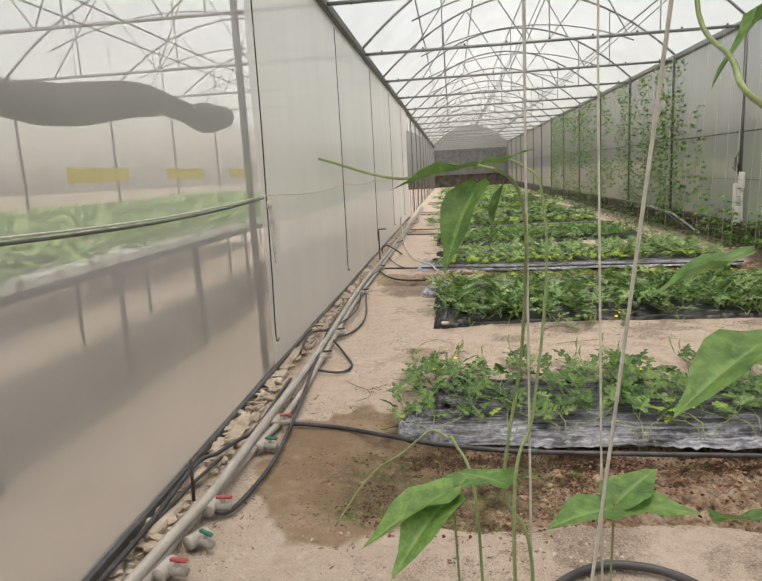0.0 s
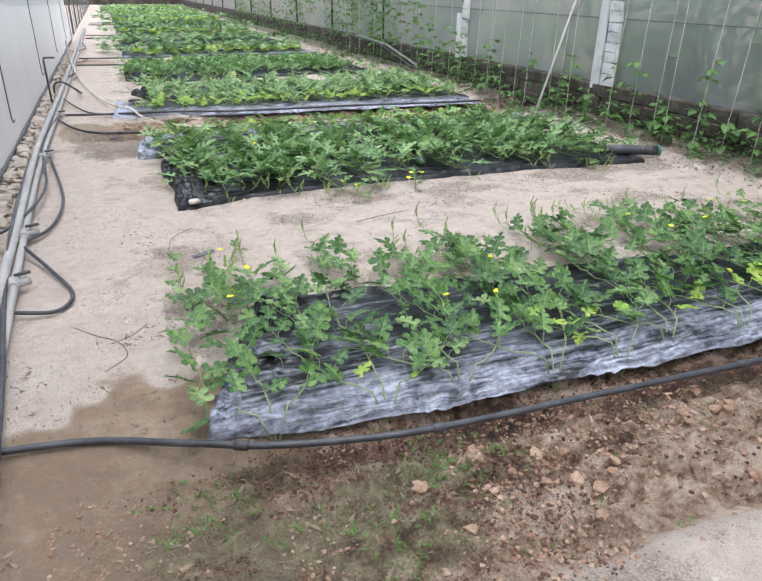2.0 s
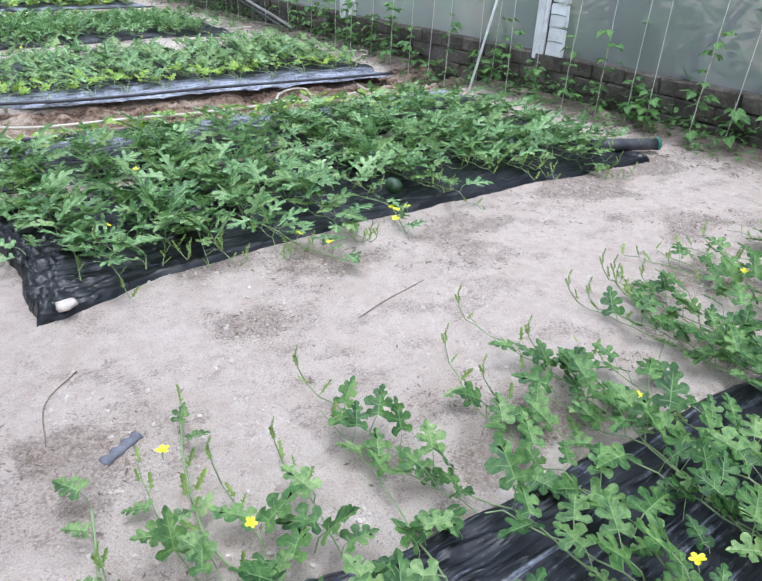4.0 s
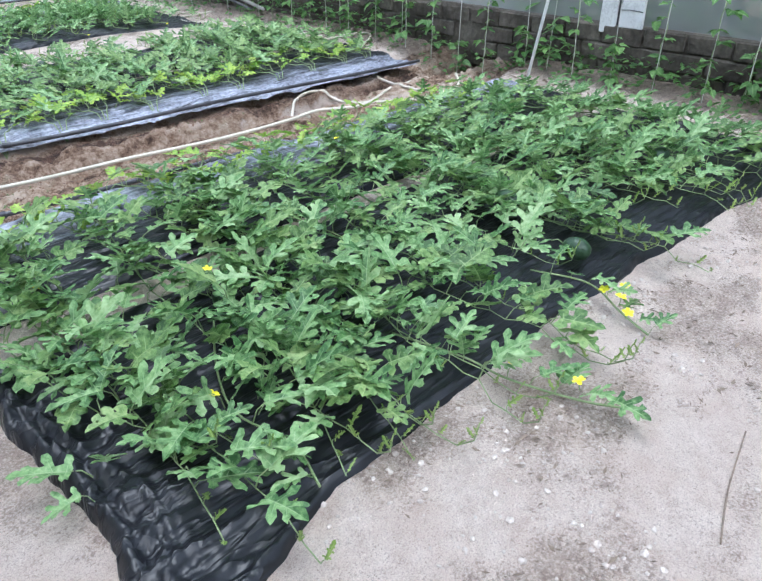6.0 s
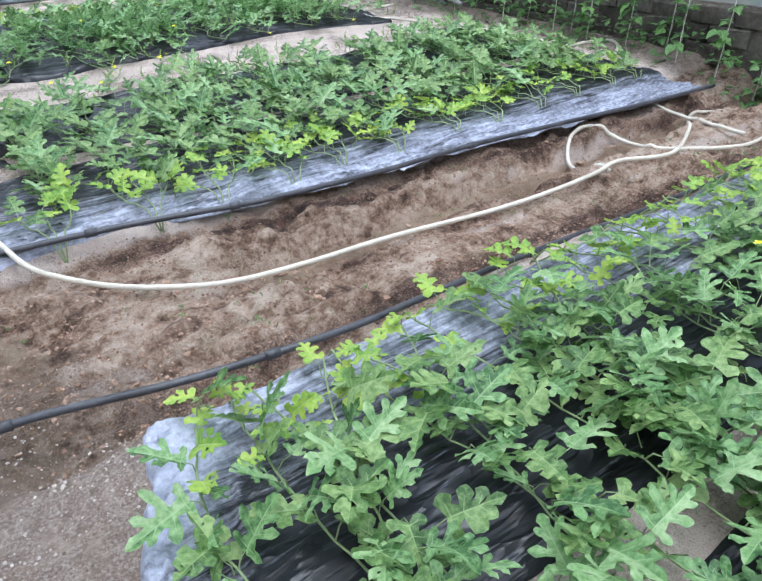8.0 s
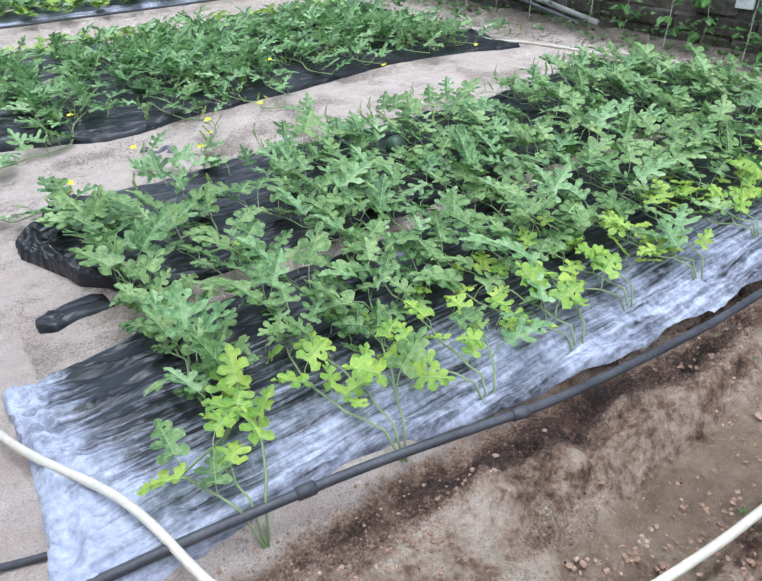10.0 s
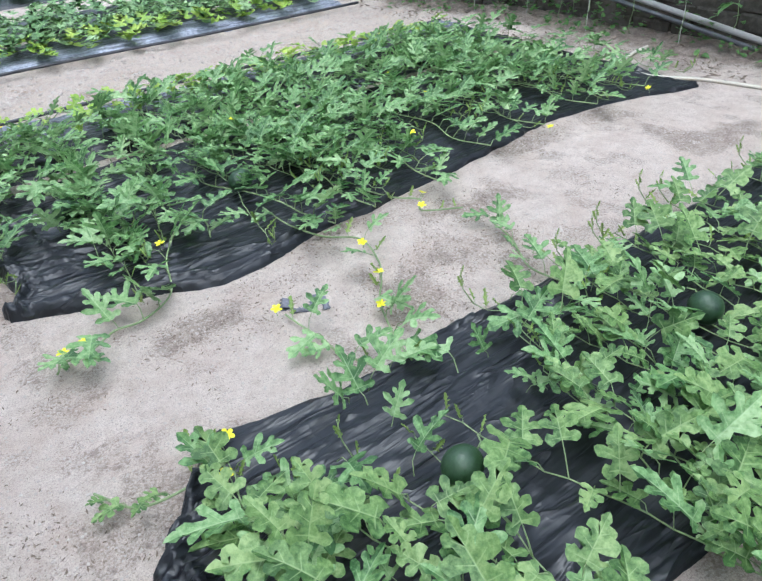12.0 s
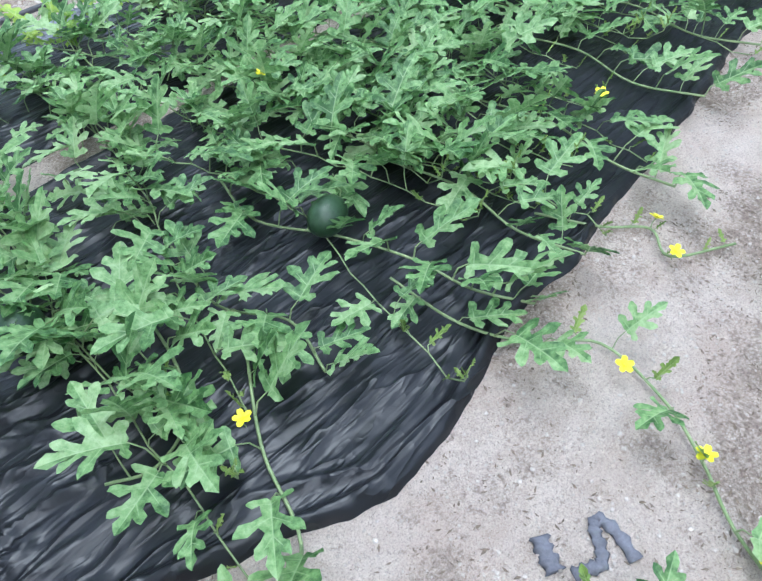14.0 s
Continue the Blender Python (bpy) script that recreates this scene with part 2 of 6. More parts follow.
M_HOSE = mottled("cream_hose", [(0.3, (0.52, 0.46, 0.36)), (0.7, (0.78, 0.73, 0.62))], 6, 0.5)
M_CONC = mottled("old_masonry", [(0.25, (0.016, 0.013, 0.010)), (0.45, (0.062, 0.052, 0.04)), (0.62, (0.14, 0.122, 0.098)), (0.8, (0.28, 0.255, 0.22))], 2.6, 0.95, strength=0.7, dist=0.02)
M_RUBBLE = mottled("broken_concrete", [(0.3, (0.16, 0.12, 0.09)), (0.45, (0.44, 0.37, 0.30)), (0.75, (0.68, 0.61, 0.54))], 9, 0.95, strength=0.6, dist=0.015)
M_WHITE = mottled("white_board", [(0.3, (0.45, 0.44, 0.42)), (0.5, (0.74, 0.74, 0.73)), (0.8, (0.84, 0.84, 0.84))], 6, 0.6)
M_STRING = mottled("white_twine", [(0.3, (0.45, 0.44, 0.40)), (0.7, (0.72, 0.71, 0.66))], 30, 0.8)
M_RAG = mottled("grey_cloth", [(0.3, (0.09, 0.09, 0.105)), (0.7, (0.24, 0.24, 0.28))], 14, 0.85)
M_RED = mottled("red_plastic", [(0.3, (0.30, 0.04, 0.05)), (0.7, (0.5, 0.12, 0.12))], 20, 0.45)
M_GREENP = mottled("green_plastic", [(0.3, (0.02, 0.12, 0.09)), (0.7, (0.05, 0.25, 0.17))], 20, 0.4)
M_CLOD = mottled("soil_clod", [(0.3, (0.12, 0.065, 0.04)), (0.48, (0.29, 0.175, 0.115)), (0.62, (0.46, 0.33, 0.24)), (0.78, (0.62, 0.51, 0.41))], 9, 0.95)
M_HUMUS = mottled("dark_soil", [(0.3, (0.03, 0.016, 0.01)), (0.55, (0.13, 0.065, 0.042)), (0.75, (0.26, 0.15, 0.1))], 20, 0.95)
M_OLDGREEN = mottled("weed_green", [(0.3, (0.05, 0.10, 0.02)), (0.7, (0.16, 0.25, 0.06))], 30, 0.6)
M_PEBBLE = mottled("sand_grit", [(0.3, (0.38, 0.31, 0.26)), (0.5, (0.58, 0.51, 0.45)), (0.75, (0.72, 0.66, 0.6))], 15, 0.95)
M_FLAKE = mottled("dry_litter", [(0.3, (0.10, 0.075, 0.055)), (0.7, (0.36, 0.28, 0.21))], 25, 0.9)
M_CARD = mottled("yellow_card", [(0.3, (0.7, 0.52, 0.02)), (0.7, (0.85, 0.66, 0.05))], 5, 0.5)
M_SHADE = mottled("dark_shade_net", [(0.3, (0.03, 0.03, 0.032)), (0.7, (0.08, 0.08, 0.085))], 3, 0.9)
M_END_GREY = mottled("far_end_grey", [(0.3, (0.10, 0.105, 0.115)), (0.7, (0.20, 0.21, 0.22))], 3, 0.9)
M_ROOF = film("roof_film", 0.5, (0.74, 0.81, 0.92), 0.75, 0.8, (0.9, 0.22, 0.9))
M_FILM_L = film("side_film_pale", 0.12, (0.90, 0.905, 0.92), 0.62, 0.3, (0.5, 1.6, 0.35))
M_FILM_NEAR = film("side_film_clear", 0.6, (0.93, 0.93, 0.94), 0.5, 0.2, (0.5, 1.6, 0.35))
M_FILM_R = film("side_film_dusty", 0.28, (0.43, 0.45, 0.47), 0.45, 0.8, (0.5, 1.3, 0.3))

# ---- geometry helpers ----
rng = np.random.default_rng(7)


def hash2(ix, iy, seed):
    h = (ix.astype(np.int64) * 374761393 + iy.astype(np.int64) * 668265263 + seed * 974634217) & 0x7FFFFFFF
    h = ((h ^ (h >> 13)) * 1274126177) & 0x7FFFFFFF
    return ((h ^ (h >> 16)) & 0xFFFF) / 65535.0


def vnoise(x, y, seed=0):
    """Smooth value noise, 0 to 1, on arrays."""
    x, y = np.asarray(x, float), np.asarray(y, float)
    ix, iy = np.floor(x), np.floor(y)
    fx, fy = x - ix, y - iy
    fx, fy = fx * fx * (3 - 2 * fx), fy * fy * (3 - 2 * fy)
    a, b = hash2(ix, iy, seed), hash2(ix + 1, iy, seed)
    c, d = hash2(ix, iy + 1, seed), hash2(ix + 1, iy + 1, seed)
    return (a + (b - a) * fx) * (1 - fy) + (c + (d - c) * fx) * fy


def fbm(x, y, seed=0, octaves=4):
    s, a, k = 0.0, 0.5, 1.0
    for i in range(octaves):
        s = s + a * vnoise(np.asarray(x) * k, np.asarray(y) * k, seed + i * 17)
        a, k = a * 0.5, k * 2.03
    return s / (1 - 0.5 ** octaves)


def smooth(a, b, x):
    t = np.clip((np.asarray(x, float) - a) / (b - a), 0, 1)
    return t * t * (3 - 2 * t)


def curve_pts(pts, n=8):
    """Catmull-Rom through a few points."""
    p = [np.array(q, float) for q in pts]
    p = [2 * p[0] - p[1]] + p + [2 * p[-1] - p[-2]]
    out = []
    for i in range(1, len(p) - 2):
        for k in range(n):
            t = k / n
            out.append(0.5 * (2 * p[i] + (p[i + 1] - p[i - 1]) * t + (2 * p[i - 1] - 5 * p[i] + 4 * p[i + 1] - p[i + 2]) * t * t
                              + (3 * p[i] - p[i - 1] - 3 * p[i + 1] + p[i + 2]) * t ** 3))
    out.append(p[-2])
    return out


class Geo:
    """Gathers the faces of one mesh."""

    def __init__(self):
        self.v, self.f, self.m = [], [], []

    def add(self, verts, faces, mi=0, at=None):
        o = len(self.v)
        if at is not None:
            verts = [tuple(at @ Vector(p)) for p in verts]
        self.v += [tuple(p) for p in verts]
        self.f += [tuple(i + o for i in q) for q in faces]
        self.m += [mi] * len(faces)
        return self

    def box(self, lo, hi, bev=0.0, mi=0, at=None):
        (a, b, c), (d, e, f) = lo, hi
        k = min(bev, (d - a) * 0.45, (e - b) * 0.45, (f - c) * 0.45)
        if k <= 0:
            v = [(x, y, z) for z in (c, f) for y in (b, e) for x in (a, d)]
            q = [(0, 2, 3, 1), (4, 5, 7, 6), (0, 1, 5, 4), (1, 3, 7, 5), (3, 2, 6, 7), (2, 0, 4, 6)]
            return self.add(v, q, mi, at)
        bm = bmesh.new()
        bmesh.ops.create_cube(bm, size=1)
        for p in bm.verts:
            p.co = Vector(((a + d) / 2 + p.co.x * (d - a), (b + e) / 2 + p.co.y * (e - b), (c + f) / 2 + p.co.z * (f - c)))
        bmesh.ops.bevel(bm, geom=bm.edges[:], offset=k, segments=1, affect="EDGES")
        bm.verts.index_update()
        v, q = [tuple(p.co) for p in bm.verts], [[p.index for p in g.verts] for g in bm.faces]
        bm.free()
        return self.add(v, q, mi, at)

    def tube(self, pts, r, n=8, mi=0, cap=True):
        p = [Vector(q) for q in pts]
        rs = r if isinstance(r, (list, tuple, np.ndarray)) else [r] * len(p)
        up, v, f = None, [], []
        for i, q in enumerate(p):
            d = (p[min(i + 1, len(p) - 1)] - p[max(i - 1, 0)]).normalized()
            if up is None:
                up = Vector((0, 0, 1)) if abs(d.z) < 0.9 else Vector((1, 0, 0))
            s = d.cross(up).normalized()
            up = s.cross(d).normalized()
            for k in range(n):
                a = 2 * math.pi * k / n
                v.append(tuple(q + (s * math.cos(a) + up * math.sin(a)) * rs[i]))
        for i in range(len(p) - 1):
            for k in range(n):
                f.append((i * n + k, i * n + (k + 1) % n, (i + 1) * n + (k + 1) % n, (i + 1) * n + k))
        if cap:
            f.append(tuple(range(n - 1, -1, -1)))
            f.append(tuple(range(len(v) - n, len(v))))
        return self.add(v, f, mi)

    def grid(self, xs, ys, zf, mi=0, keep=None):
        X, Y = np.meshgrid(xs, ys)
        Z = zf(X, Y)
        w = len(xs)
        v = np.stack([X.ravel(), Y.ravel(), Z.ravel()], 1)
        f = [(j * w + i, j * w + i + 1, (j + 1) * w + i + 1, (j + 1) * w + i) for j in range(len(ys) - 1) for i in range(w - 1)]
        return self.add(v.tolist(), f, mi)

    def data(self, name, mats, shade=False):
        me = bpy.data.meshes.new(name)
        me.from_pydata(self.v, [], self.f)
        for q in mats if isinstance(mats, (list, tuple)) else [mats]:
            me.materials.append(q)
        if max(self.m, default=0):
            me.polygons.foreach_set("material_index", self.m)
        if shade:
            me.polygons.foreach_set("use_smooth", [True] * len(self.f))
        me.update()
        return me

    def make(self, name, mats, parent=None, shade=False, label="", category="", group="", kind=""):
        ob = new(name, self.data(name, mats, shade))
        ob.parent = parent
        return tagged(ob, label, category, group, kind)


def thing(name, at, label, category, group="", turn=0):
    e = new(name)
    e.empty_display_size = 0.1
    e.matrix_basis = pose(*at, 0, 0, turn)
    return tagged(e, label, category, group)


def blob(r, seed, squash=0.7, sub=1):
    """A lumpy stone: vertices and faces."""
    bm = bmesh.new()
    bmesh.ops.create_icosphere(bm, subdivisions=sub, radius=1)
    q = random.Random(seed)
    v = [tuple(p.co * (r * q.uniform(0.7, 1.2))) for p in bm.verts]
    v = [(a, b, c * squash) for a, b, c in v]
    f = [[p.index for p in g.verts] for g in bm.faces]
    bm.free()
    return v, f


# ---- the lie of the ground ----
FURROWS = [(2.25, 3.26, 1.0), (9.30, 10.62, 1.0), (17.2, 18.65, 0.5), (25.3, 26.7, 0.7), (33.4, 34.8, 0.7), (41.5, 42.9, 0.7), (49.6, 51, 0.7), (57.7, 59, 0.7)]
X_L, X_R, Y_0, Y_1 = -1.78, 5.5, -3.5, 66.0
BAYS = [4.5 + 4 * k for k in range(-2, 16)]


def soil_mask(x, y):
    wob = (fbm(x * 1.1, y * 0.4, 3) - 0.5) * 0.35
    s = np.zeros_like(np.asarray(x, float))
    for a, b, k in FURROWS:
        s = np.maximum(s, k * smooth(a - 0.12, a + 0.12, y + wob) * (1 - smooth(b - 0.05, b + 0.22, y + wob * 0.3)))
    return s * smooth(-1.25, -0.5, x + wob)


def ground_z(x, y):
    x, y = np.asarray(x, float), np.asarray(y, float)
    s = soil_mask(x, y)
    z = -0.085 * s + (fbm(x * 0.7, y * 0.7, 5) - 0.5) * 0.03
    clump = np.abs(fbm(x * 9, y * 9, 8, 4) - 0.5) * 2
    lumps = np.abs(fbm(x * 4.2 + 3, y * 5.5, 14, 3) - 0.5) * 2
    z = z + s * (0.012 - 0.06 * (1 - clump) ** 3 * smooth(0.35, 0.6, fbm(x * 1.7, y * 2.3, 15)) + 0.09 * (fbm(x * 6, y * 6, 16, 5) - 0.5) - 0.03 * (1 - lumps) ** 4)
    z = z + (fbm(x * 5, y * 5, 9, 3) - 0.5) * 0.012 + (fbm(x * 22, y * 22, 10, 2) - 0.5) * (0.005 + 0.012 * s)
    shelf = smooth(0.0, 0.07, y - 9.93 - (fbm(x * 1.4, y * 0.3, 18) - 0.5) * 0.3) * (1 - smooth(0.3, 0.45, y - 9.93)) * smooth(0.0, 1.2, x)
    z = z - 0.13 * s * shelf
    z = z + 0.05 * s * np.exp(-((y - 10.47 + 0.05 * x) / 0.09) ** 2) * smooth(-0.2, 0.4, x) * (0.4 + vnoise(x * 5, y * 5, 19))
    for a, b, k in FURROWS:
        k = 0.15 if 9 < a < 10 else k
        z = z + 0.05 * k * np.exp(-((y - (a + b) / 2 + 0.1) / 0.16) ** 2) * s
    z = z + 0.06 * smooth(4.75, 5.4, x) * (0.5 + fbm(x * 4, y * 4, 11))
    return z


GX, GY = np.arange(-2.0, 5.7, 0.04), np.arange(-3.6, 66.5, 0.04)
GZ = ground_z(*np.meshgrid(GX, GY))


def gz(x, y):
    """Ground height from a table."""
    u, v = min(max((x + 2.0) / 0.04, 0), len(GX) - 2.001), min(max((y + 3.6) / 0.04, 0), len(GY) - 2.001)
    i, j = int(u), int(v)
    u, v = u - i, v - j
    return float((GZ[j, i] * (1 - u) + GZ[j, i + 1] * u) * (1 - v) + (GZ[j + 1, i] * (1 - u) + GZ[j + 1, i + 1] * u) * v)

# ---- ground ----
def ground():
    fine = np.concatenate([np.arange(-0.9, 2.0, 0.03), np.arange(2.0, 3.4, 0.017), np.arange(3.4, 9.2, 0.032), np.arange(9.2, 10.7, 0.018), np.arange(10.7, 20.0, 0.032)])
    ys = np.concatenate([[-400, -120, -40, -12, -5], np.arange(-3.5, -0.9, 0.2), fine, np.arange(20, 66.2, 0.25), [72, 90, 140, 400]])
    xs = np.concatenate([[-400, -120, -40, -14, -9], np.arange(-8, -1.85, 0.7), np.arange(-1.84, 5.5, 0.023), [5.5, 6, 8, 12, 40, 120, 400]])
    g = Geo()
    g.grid(xs, ys, lambda X, Y: np.where((X > -1.8) & (X < 5.6) & (Y > -3.6) & (Y < 67), ground_z(X, Y), -0.02))
    ob = g.make("ground", M_GROUND, shade=True, label="pale dry sand floor with brown dug furrows", category="ground", kind="structure")
    co = np.array(g.v)
    x, y = co[:, 0], co[:, 1]
    inside = (x > -1.8) & (x < 5.6) & (y > -3.6) & (y < 66.5)
    wob = (fbm(x * 1.3, y * 1.3, 21) - 0.5) * 0.5
    soil = np.where(inside, soil_mask(x, y), 0.0)
    outside = (x > 5.55) | (y < -3.6) | (y > 66.5) | (x < -9.5)
    rag = (fbm(x * 3.1, y * 3.1, 23, 4) - 0.5)
    e = ((x + 0.72 + wob * 0.3) / 0.62) ** 2 + ((y - 3.05) / 0.98) ** 2 + rag * 1.5
    wet_shaded = np.where(inside, 1.05 * (1 - smooth(0.8, 1.15, e)), 0)
    for yy in (9.9, 18.0, 26, 34, 42):
        e = ((x + 0.95) / 0.5) ** 2 + ((y - yy + wob * 0.4) / 0.75) ** 2
        wet_shaded = np.maximum(wet_shaded, 0.9 * (1 - smooth(0.7, 1.2, e)) * inside)
    trench = smooth(0.0, 0.06, y - 9.93 - (fbm(x * 1.4, y * 0.3, 18) - 0.5) * 0.3) * (1 - smooth(0.26, 0.42, y - 9.93)) * smooth(-0.1, 0.8, x)
    # trench shade is put into the colour, in the brown of the damp spots
    wet_shaded = np.maximum(wet_shaded, inside * 1.1 * trench)
    e = ((x + 0.2 + wob * 0.4) / 0.75) ** 2 + ((y - 2.78) / 0.48) ** 2
    moss = np.where(outside, 1.3, 0.78 * (1 - smooth(0.3, 1.3, e + rag * 2.2)) * inside)
    moss = np.maximum(moss, inside * 0.5 * soil * smooth(0.52, 0.66, fbm(x * 2.2, y * 3.2, 29)))
    litter = outside * 0.75 + inside * (smooth(4.65, 5.05, x + wob * 0.35) * 1.0)
    litter = np.maximum(litter, inside * 0.42 * (1 - smooth(-1.55, -1.05, x + wob * 0.4)))
    litter = np.maximum(litter, inside * 0.8 * smooth(0.45, 0.70, fbm(x * 2.1, y * 2.6, 31)) * (1 - soil) * ((x > -0.6) & (y < 16)))
    litter = np.maximum(litter, inside * 0.62 * smooth(0.5, 0.68, fbm(x * 6, y * 7, 37)) * (1 - soil) * (x > -0.9))
    gritty = (1 - smooth(0.55, 1.25, ((x + 0.7 + wob * 0.3) / 0.65) ** 2 + ((y - 9.25) / 0.95) ** 2 + rag * 1.4)) * inside
    litter = np.maximum(litter, 0.95 * gritty)
    strip = np.exp(-((y - 3.13 + wob * 0.08 + 0.02 * x) / 0.11) ** 4) * smooth(-0.75, -0.35, x)
    strip = np.maximum(strip, np.exp(-((y - 10.58 + 0.075 * x + wob * 0.2) / 0.12) ** 2) * smooth(-0.9, 0.0, x) * 0.95)
    strip = np.maximum(strip, np.exp(-((y - 9.47 + wob * 0.4) / 0.14) ** 2) * smooth(-0.7, -0.3, x) * 0.9)
    strip = np.maximum(strip, 0.6 * soil * smooth(0.5, 0.68, fbm(x * 1.9 + 7, y * 3.4, 33)))
    crust = np.exp(-((y - 10.42 + 0.05 * x + wob * 0.15) / 0.07) ** 2) * smooth(0.0, 0.5, x) * smooth(0.4, 0.6, fbm(x * 3, y * 5, 35))
    crust = np.maximum(crust, np.exp(-((y - 9.72 + wob * 0.2) / 0.08) ** 2) * smooth(0.45, 0.6, fbm(x * 2.4, y * 4, 36)) * (x > -0.5))
    soil = soil * (1 - 0.48 * crust * inside)
    strip = strip * (1 - 0.8 * crust)
    dark = np.maximum(inside * strip, 0.58 * gritty * smooth(0.4, 0.6, fbm(x * 3.3, y * 3.3, 38)))
    for name, a in (("dark", dark), ("soil", soil), ("wet_shaded", wet_shaded), ("moss", moss), ("litter", litter)):
        ob.data.attributes.new(name, "FLOAT", "POINT").data.foreach_set("value", np.asarray(a, np.float32))
    return ob


ground()


# ---- greenhouse frame and film ----
EAVE = 4.1


def arch_z(u, rise=1.75):
    return EAVE + 0.1 + rise * (1 - (2 * u - 1) ** 2)


def roof(name, x0, x1):
    g = Geo()
    us, ys = np.linspace(0, 1, 25), np.linspace(Y_0, Y_1, 36)
    v = [(x0 + (x1 - x0) * u, y, arch_z(u) + 0.05) for y in ys for u in us]
    w = len(us)
    g.add(v, [(j * w + i, j * w + i + 1, (j + 1) * w + i + 1, (j + 1) * w + i) for j in range(len(ys) - 1) for i in range(w - 1)])
    g.make(name, M_ROOF, shade=True, label="arched clear plastic film greenhouse roof", category="roof", kind="structure")


roof("ceiling", X_L, X_R)
roof("ceiling_side_bay", X_L - 7.6, X_L)


def truss(x0, x1, y, fine=True):
    """Arched steel truss: tie beam, two bows, webs and droppers."""
    e = thing("roof_truss", (x0, y, EAVE), "grey galvanised steel arched roof truss", "truss", "roof trusses")
    w, n = x1 - x0, 8 if fine else 5
    z = lambda u, r=1.75: arch_z(u, r) - EAVE
    Geo().tube([(0, 0, 0), (w, 0, 0)], 0.03, n).make("tie_beam", M_STEEL, e, True)
    us = np.linspace(0, 1, 22 if fine else 12)
    Geo().tube([(w * u, 0, z(u)) for u in us], 0.026, n).make("arch", M_STEEL, e, True)
    Geo().tube([(w * u, 0, z(u, 1.05) - 0.05) for u in np.linspace(0.14, 0.86, 14)], 0.016, 6).make("lower_bow", M_STEEL, e, True)
    for a, b in ((0.14, 0.30), (0.44, 0.30), (0.44, 0.56), (0.70, 0.56), (0.70, 0.86)):
        Geo().tube([(w * a, 0, 0), (w * b, 0, z(b))], 0.013, 6).make("web_bar", M_STEEL, e)
    for a in (0.22, 0.5, 0.78):
        Geo().tube([(w * a, 0, 0), (w * a, 0, z(a))], 0.014, 6).make("hanger", M_STEEL, e)
    if fine:
        for k in range(9):
            Geo().box((w * (k + 0.5) / 9 - 0.018, -0.02, -0.03), (w * (k + 0.5) / 9 + 0.018, 0.02, 0.06), 0.006).make("clip", M_DARKSTEEL, e)


for y in BAYS:
    truss(X_L, X_R, y, y < 34)
for y in BAYS[1:7]:
    truss(X_L - 7.6, X_L, y, False)
for k, u in enumerate((0.0, 0.15, 0.32, 0.5, 0.68, 0.85, 1.0)):
    Geo().tube([(X_L + (X_R - X_L) * u, Y_0, arch_z(u) + 0.0), (X_L + (X_R - X_L) * u, Y_1, arch_z(u) + 0.0)], 0.017, 6).make(
        "purlin", M_STEEL, label="long thin steel roof purlin", category="purlin", group="purlins")


def posts():
    for y in BAYS:
        e = thing("steel_post", (X_R - 0.06, y, 0.0), "grey galvanised steel wall post on a low wall", "post", "side posts")
        Geo().tube([(0, 0, -0.1), (0, 0, EAVE + 0.1)], 0.03, 10).make("post_tube", M_DARKSTEEL, e, True)
        Geo().box((-0.05, -0.05, EAVE - 0.06), (0.05, 0.05, EAVE + 0.12), 0.01).make("bracket", M_STEEL, e)
    for y in [b for b in BAYS if b < 8 or b > 22]:
        e = thing("steel_post", (X_L - 0.05, y + 0.2, 0.0), "grey steel post behind the film wall", "post", "side posts")
        Geo().tube([(0, 0, -0.1), (0, 0, EAVE + 0.1)], 0.03 if y < 22 else 0.026, 10).make("post_tube", M_DARKSTEEL, e, True)
    for y in BAYS[3:]:
        if y > 22:
            for d in (1.3, 2.65):
                e = thing("steel_post", (X_L - 0.02, y + d, 0.0), "thin grey steel stake in the open side", "post", "side posts")
                Geo().tube([(0, 0, -0.05), (0, 0, EAVE)], 0.017, 6).make("post_tube", M_STEEL, e, True)
    for y in BAYS[1:9]:
        e = thing("steel_post", (X_L - 7.55, y, 0.0), "grey steel post of the next bay", "post", "side posts")
        Geo().tube([(0, 0, -0.1), (0, 0, EAVE + 0.1)], 0.03, 8).make("post_tube", M_DARKSTEEL, e, True)


posts()


def wall_film(name, x, y0, y1, z0, z1, material, amp=0.012, label=""):
    g = Geo()
    ys, zs = np.linspace(y0, y1, max(3, int((y1 - y0) / 0.25))), np.linspace(z0, z1, 14)
    v = [(x + amp * (float(vnoise(y * 0.9, z * 0.5, 41)) - 0.5) * 2, y, z) for z in zs for y in ys]
    w = len(ys)
    g.add(v, [(j * w + i, j * w + i + 1, (j + 1) * w + i + 1, (j + 1) * w + i) for j in range(len(zs) - 1) for i in range(w - 1)])
    return g.make(name, material, shade=True, label=label, category="wall", kind="structure")


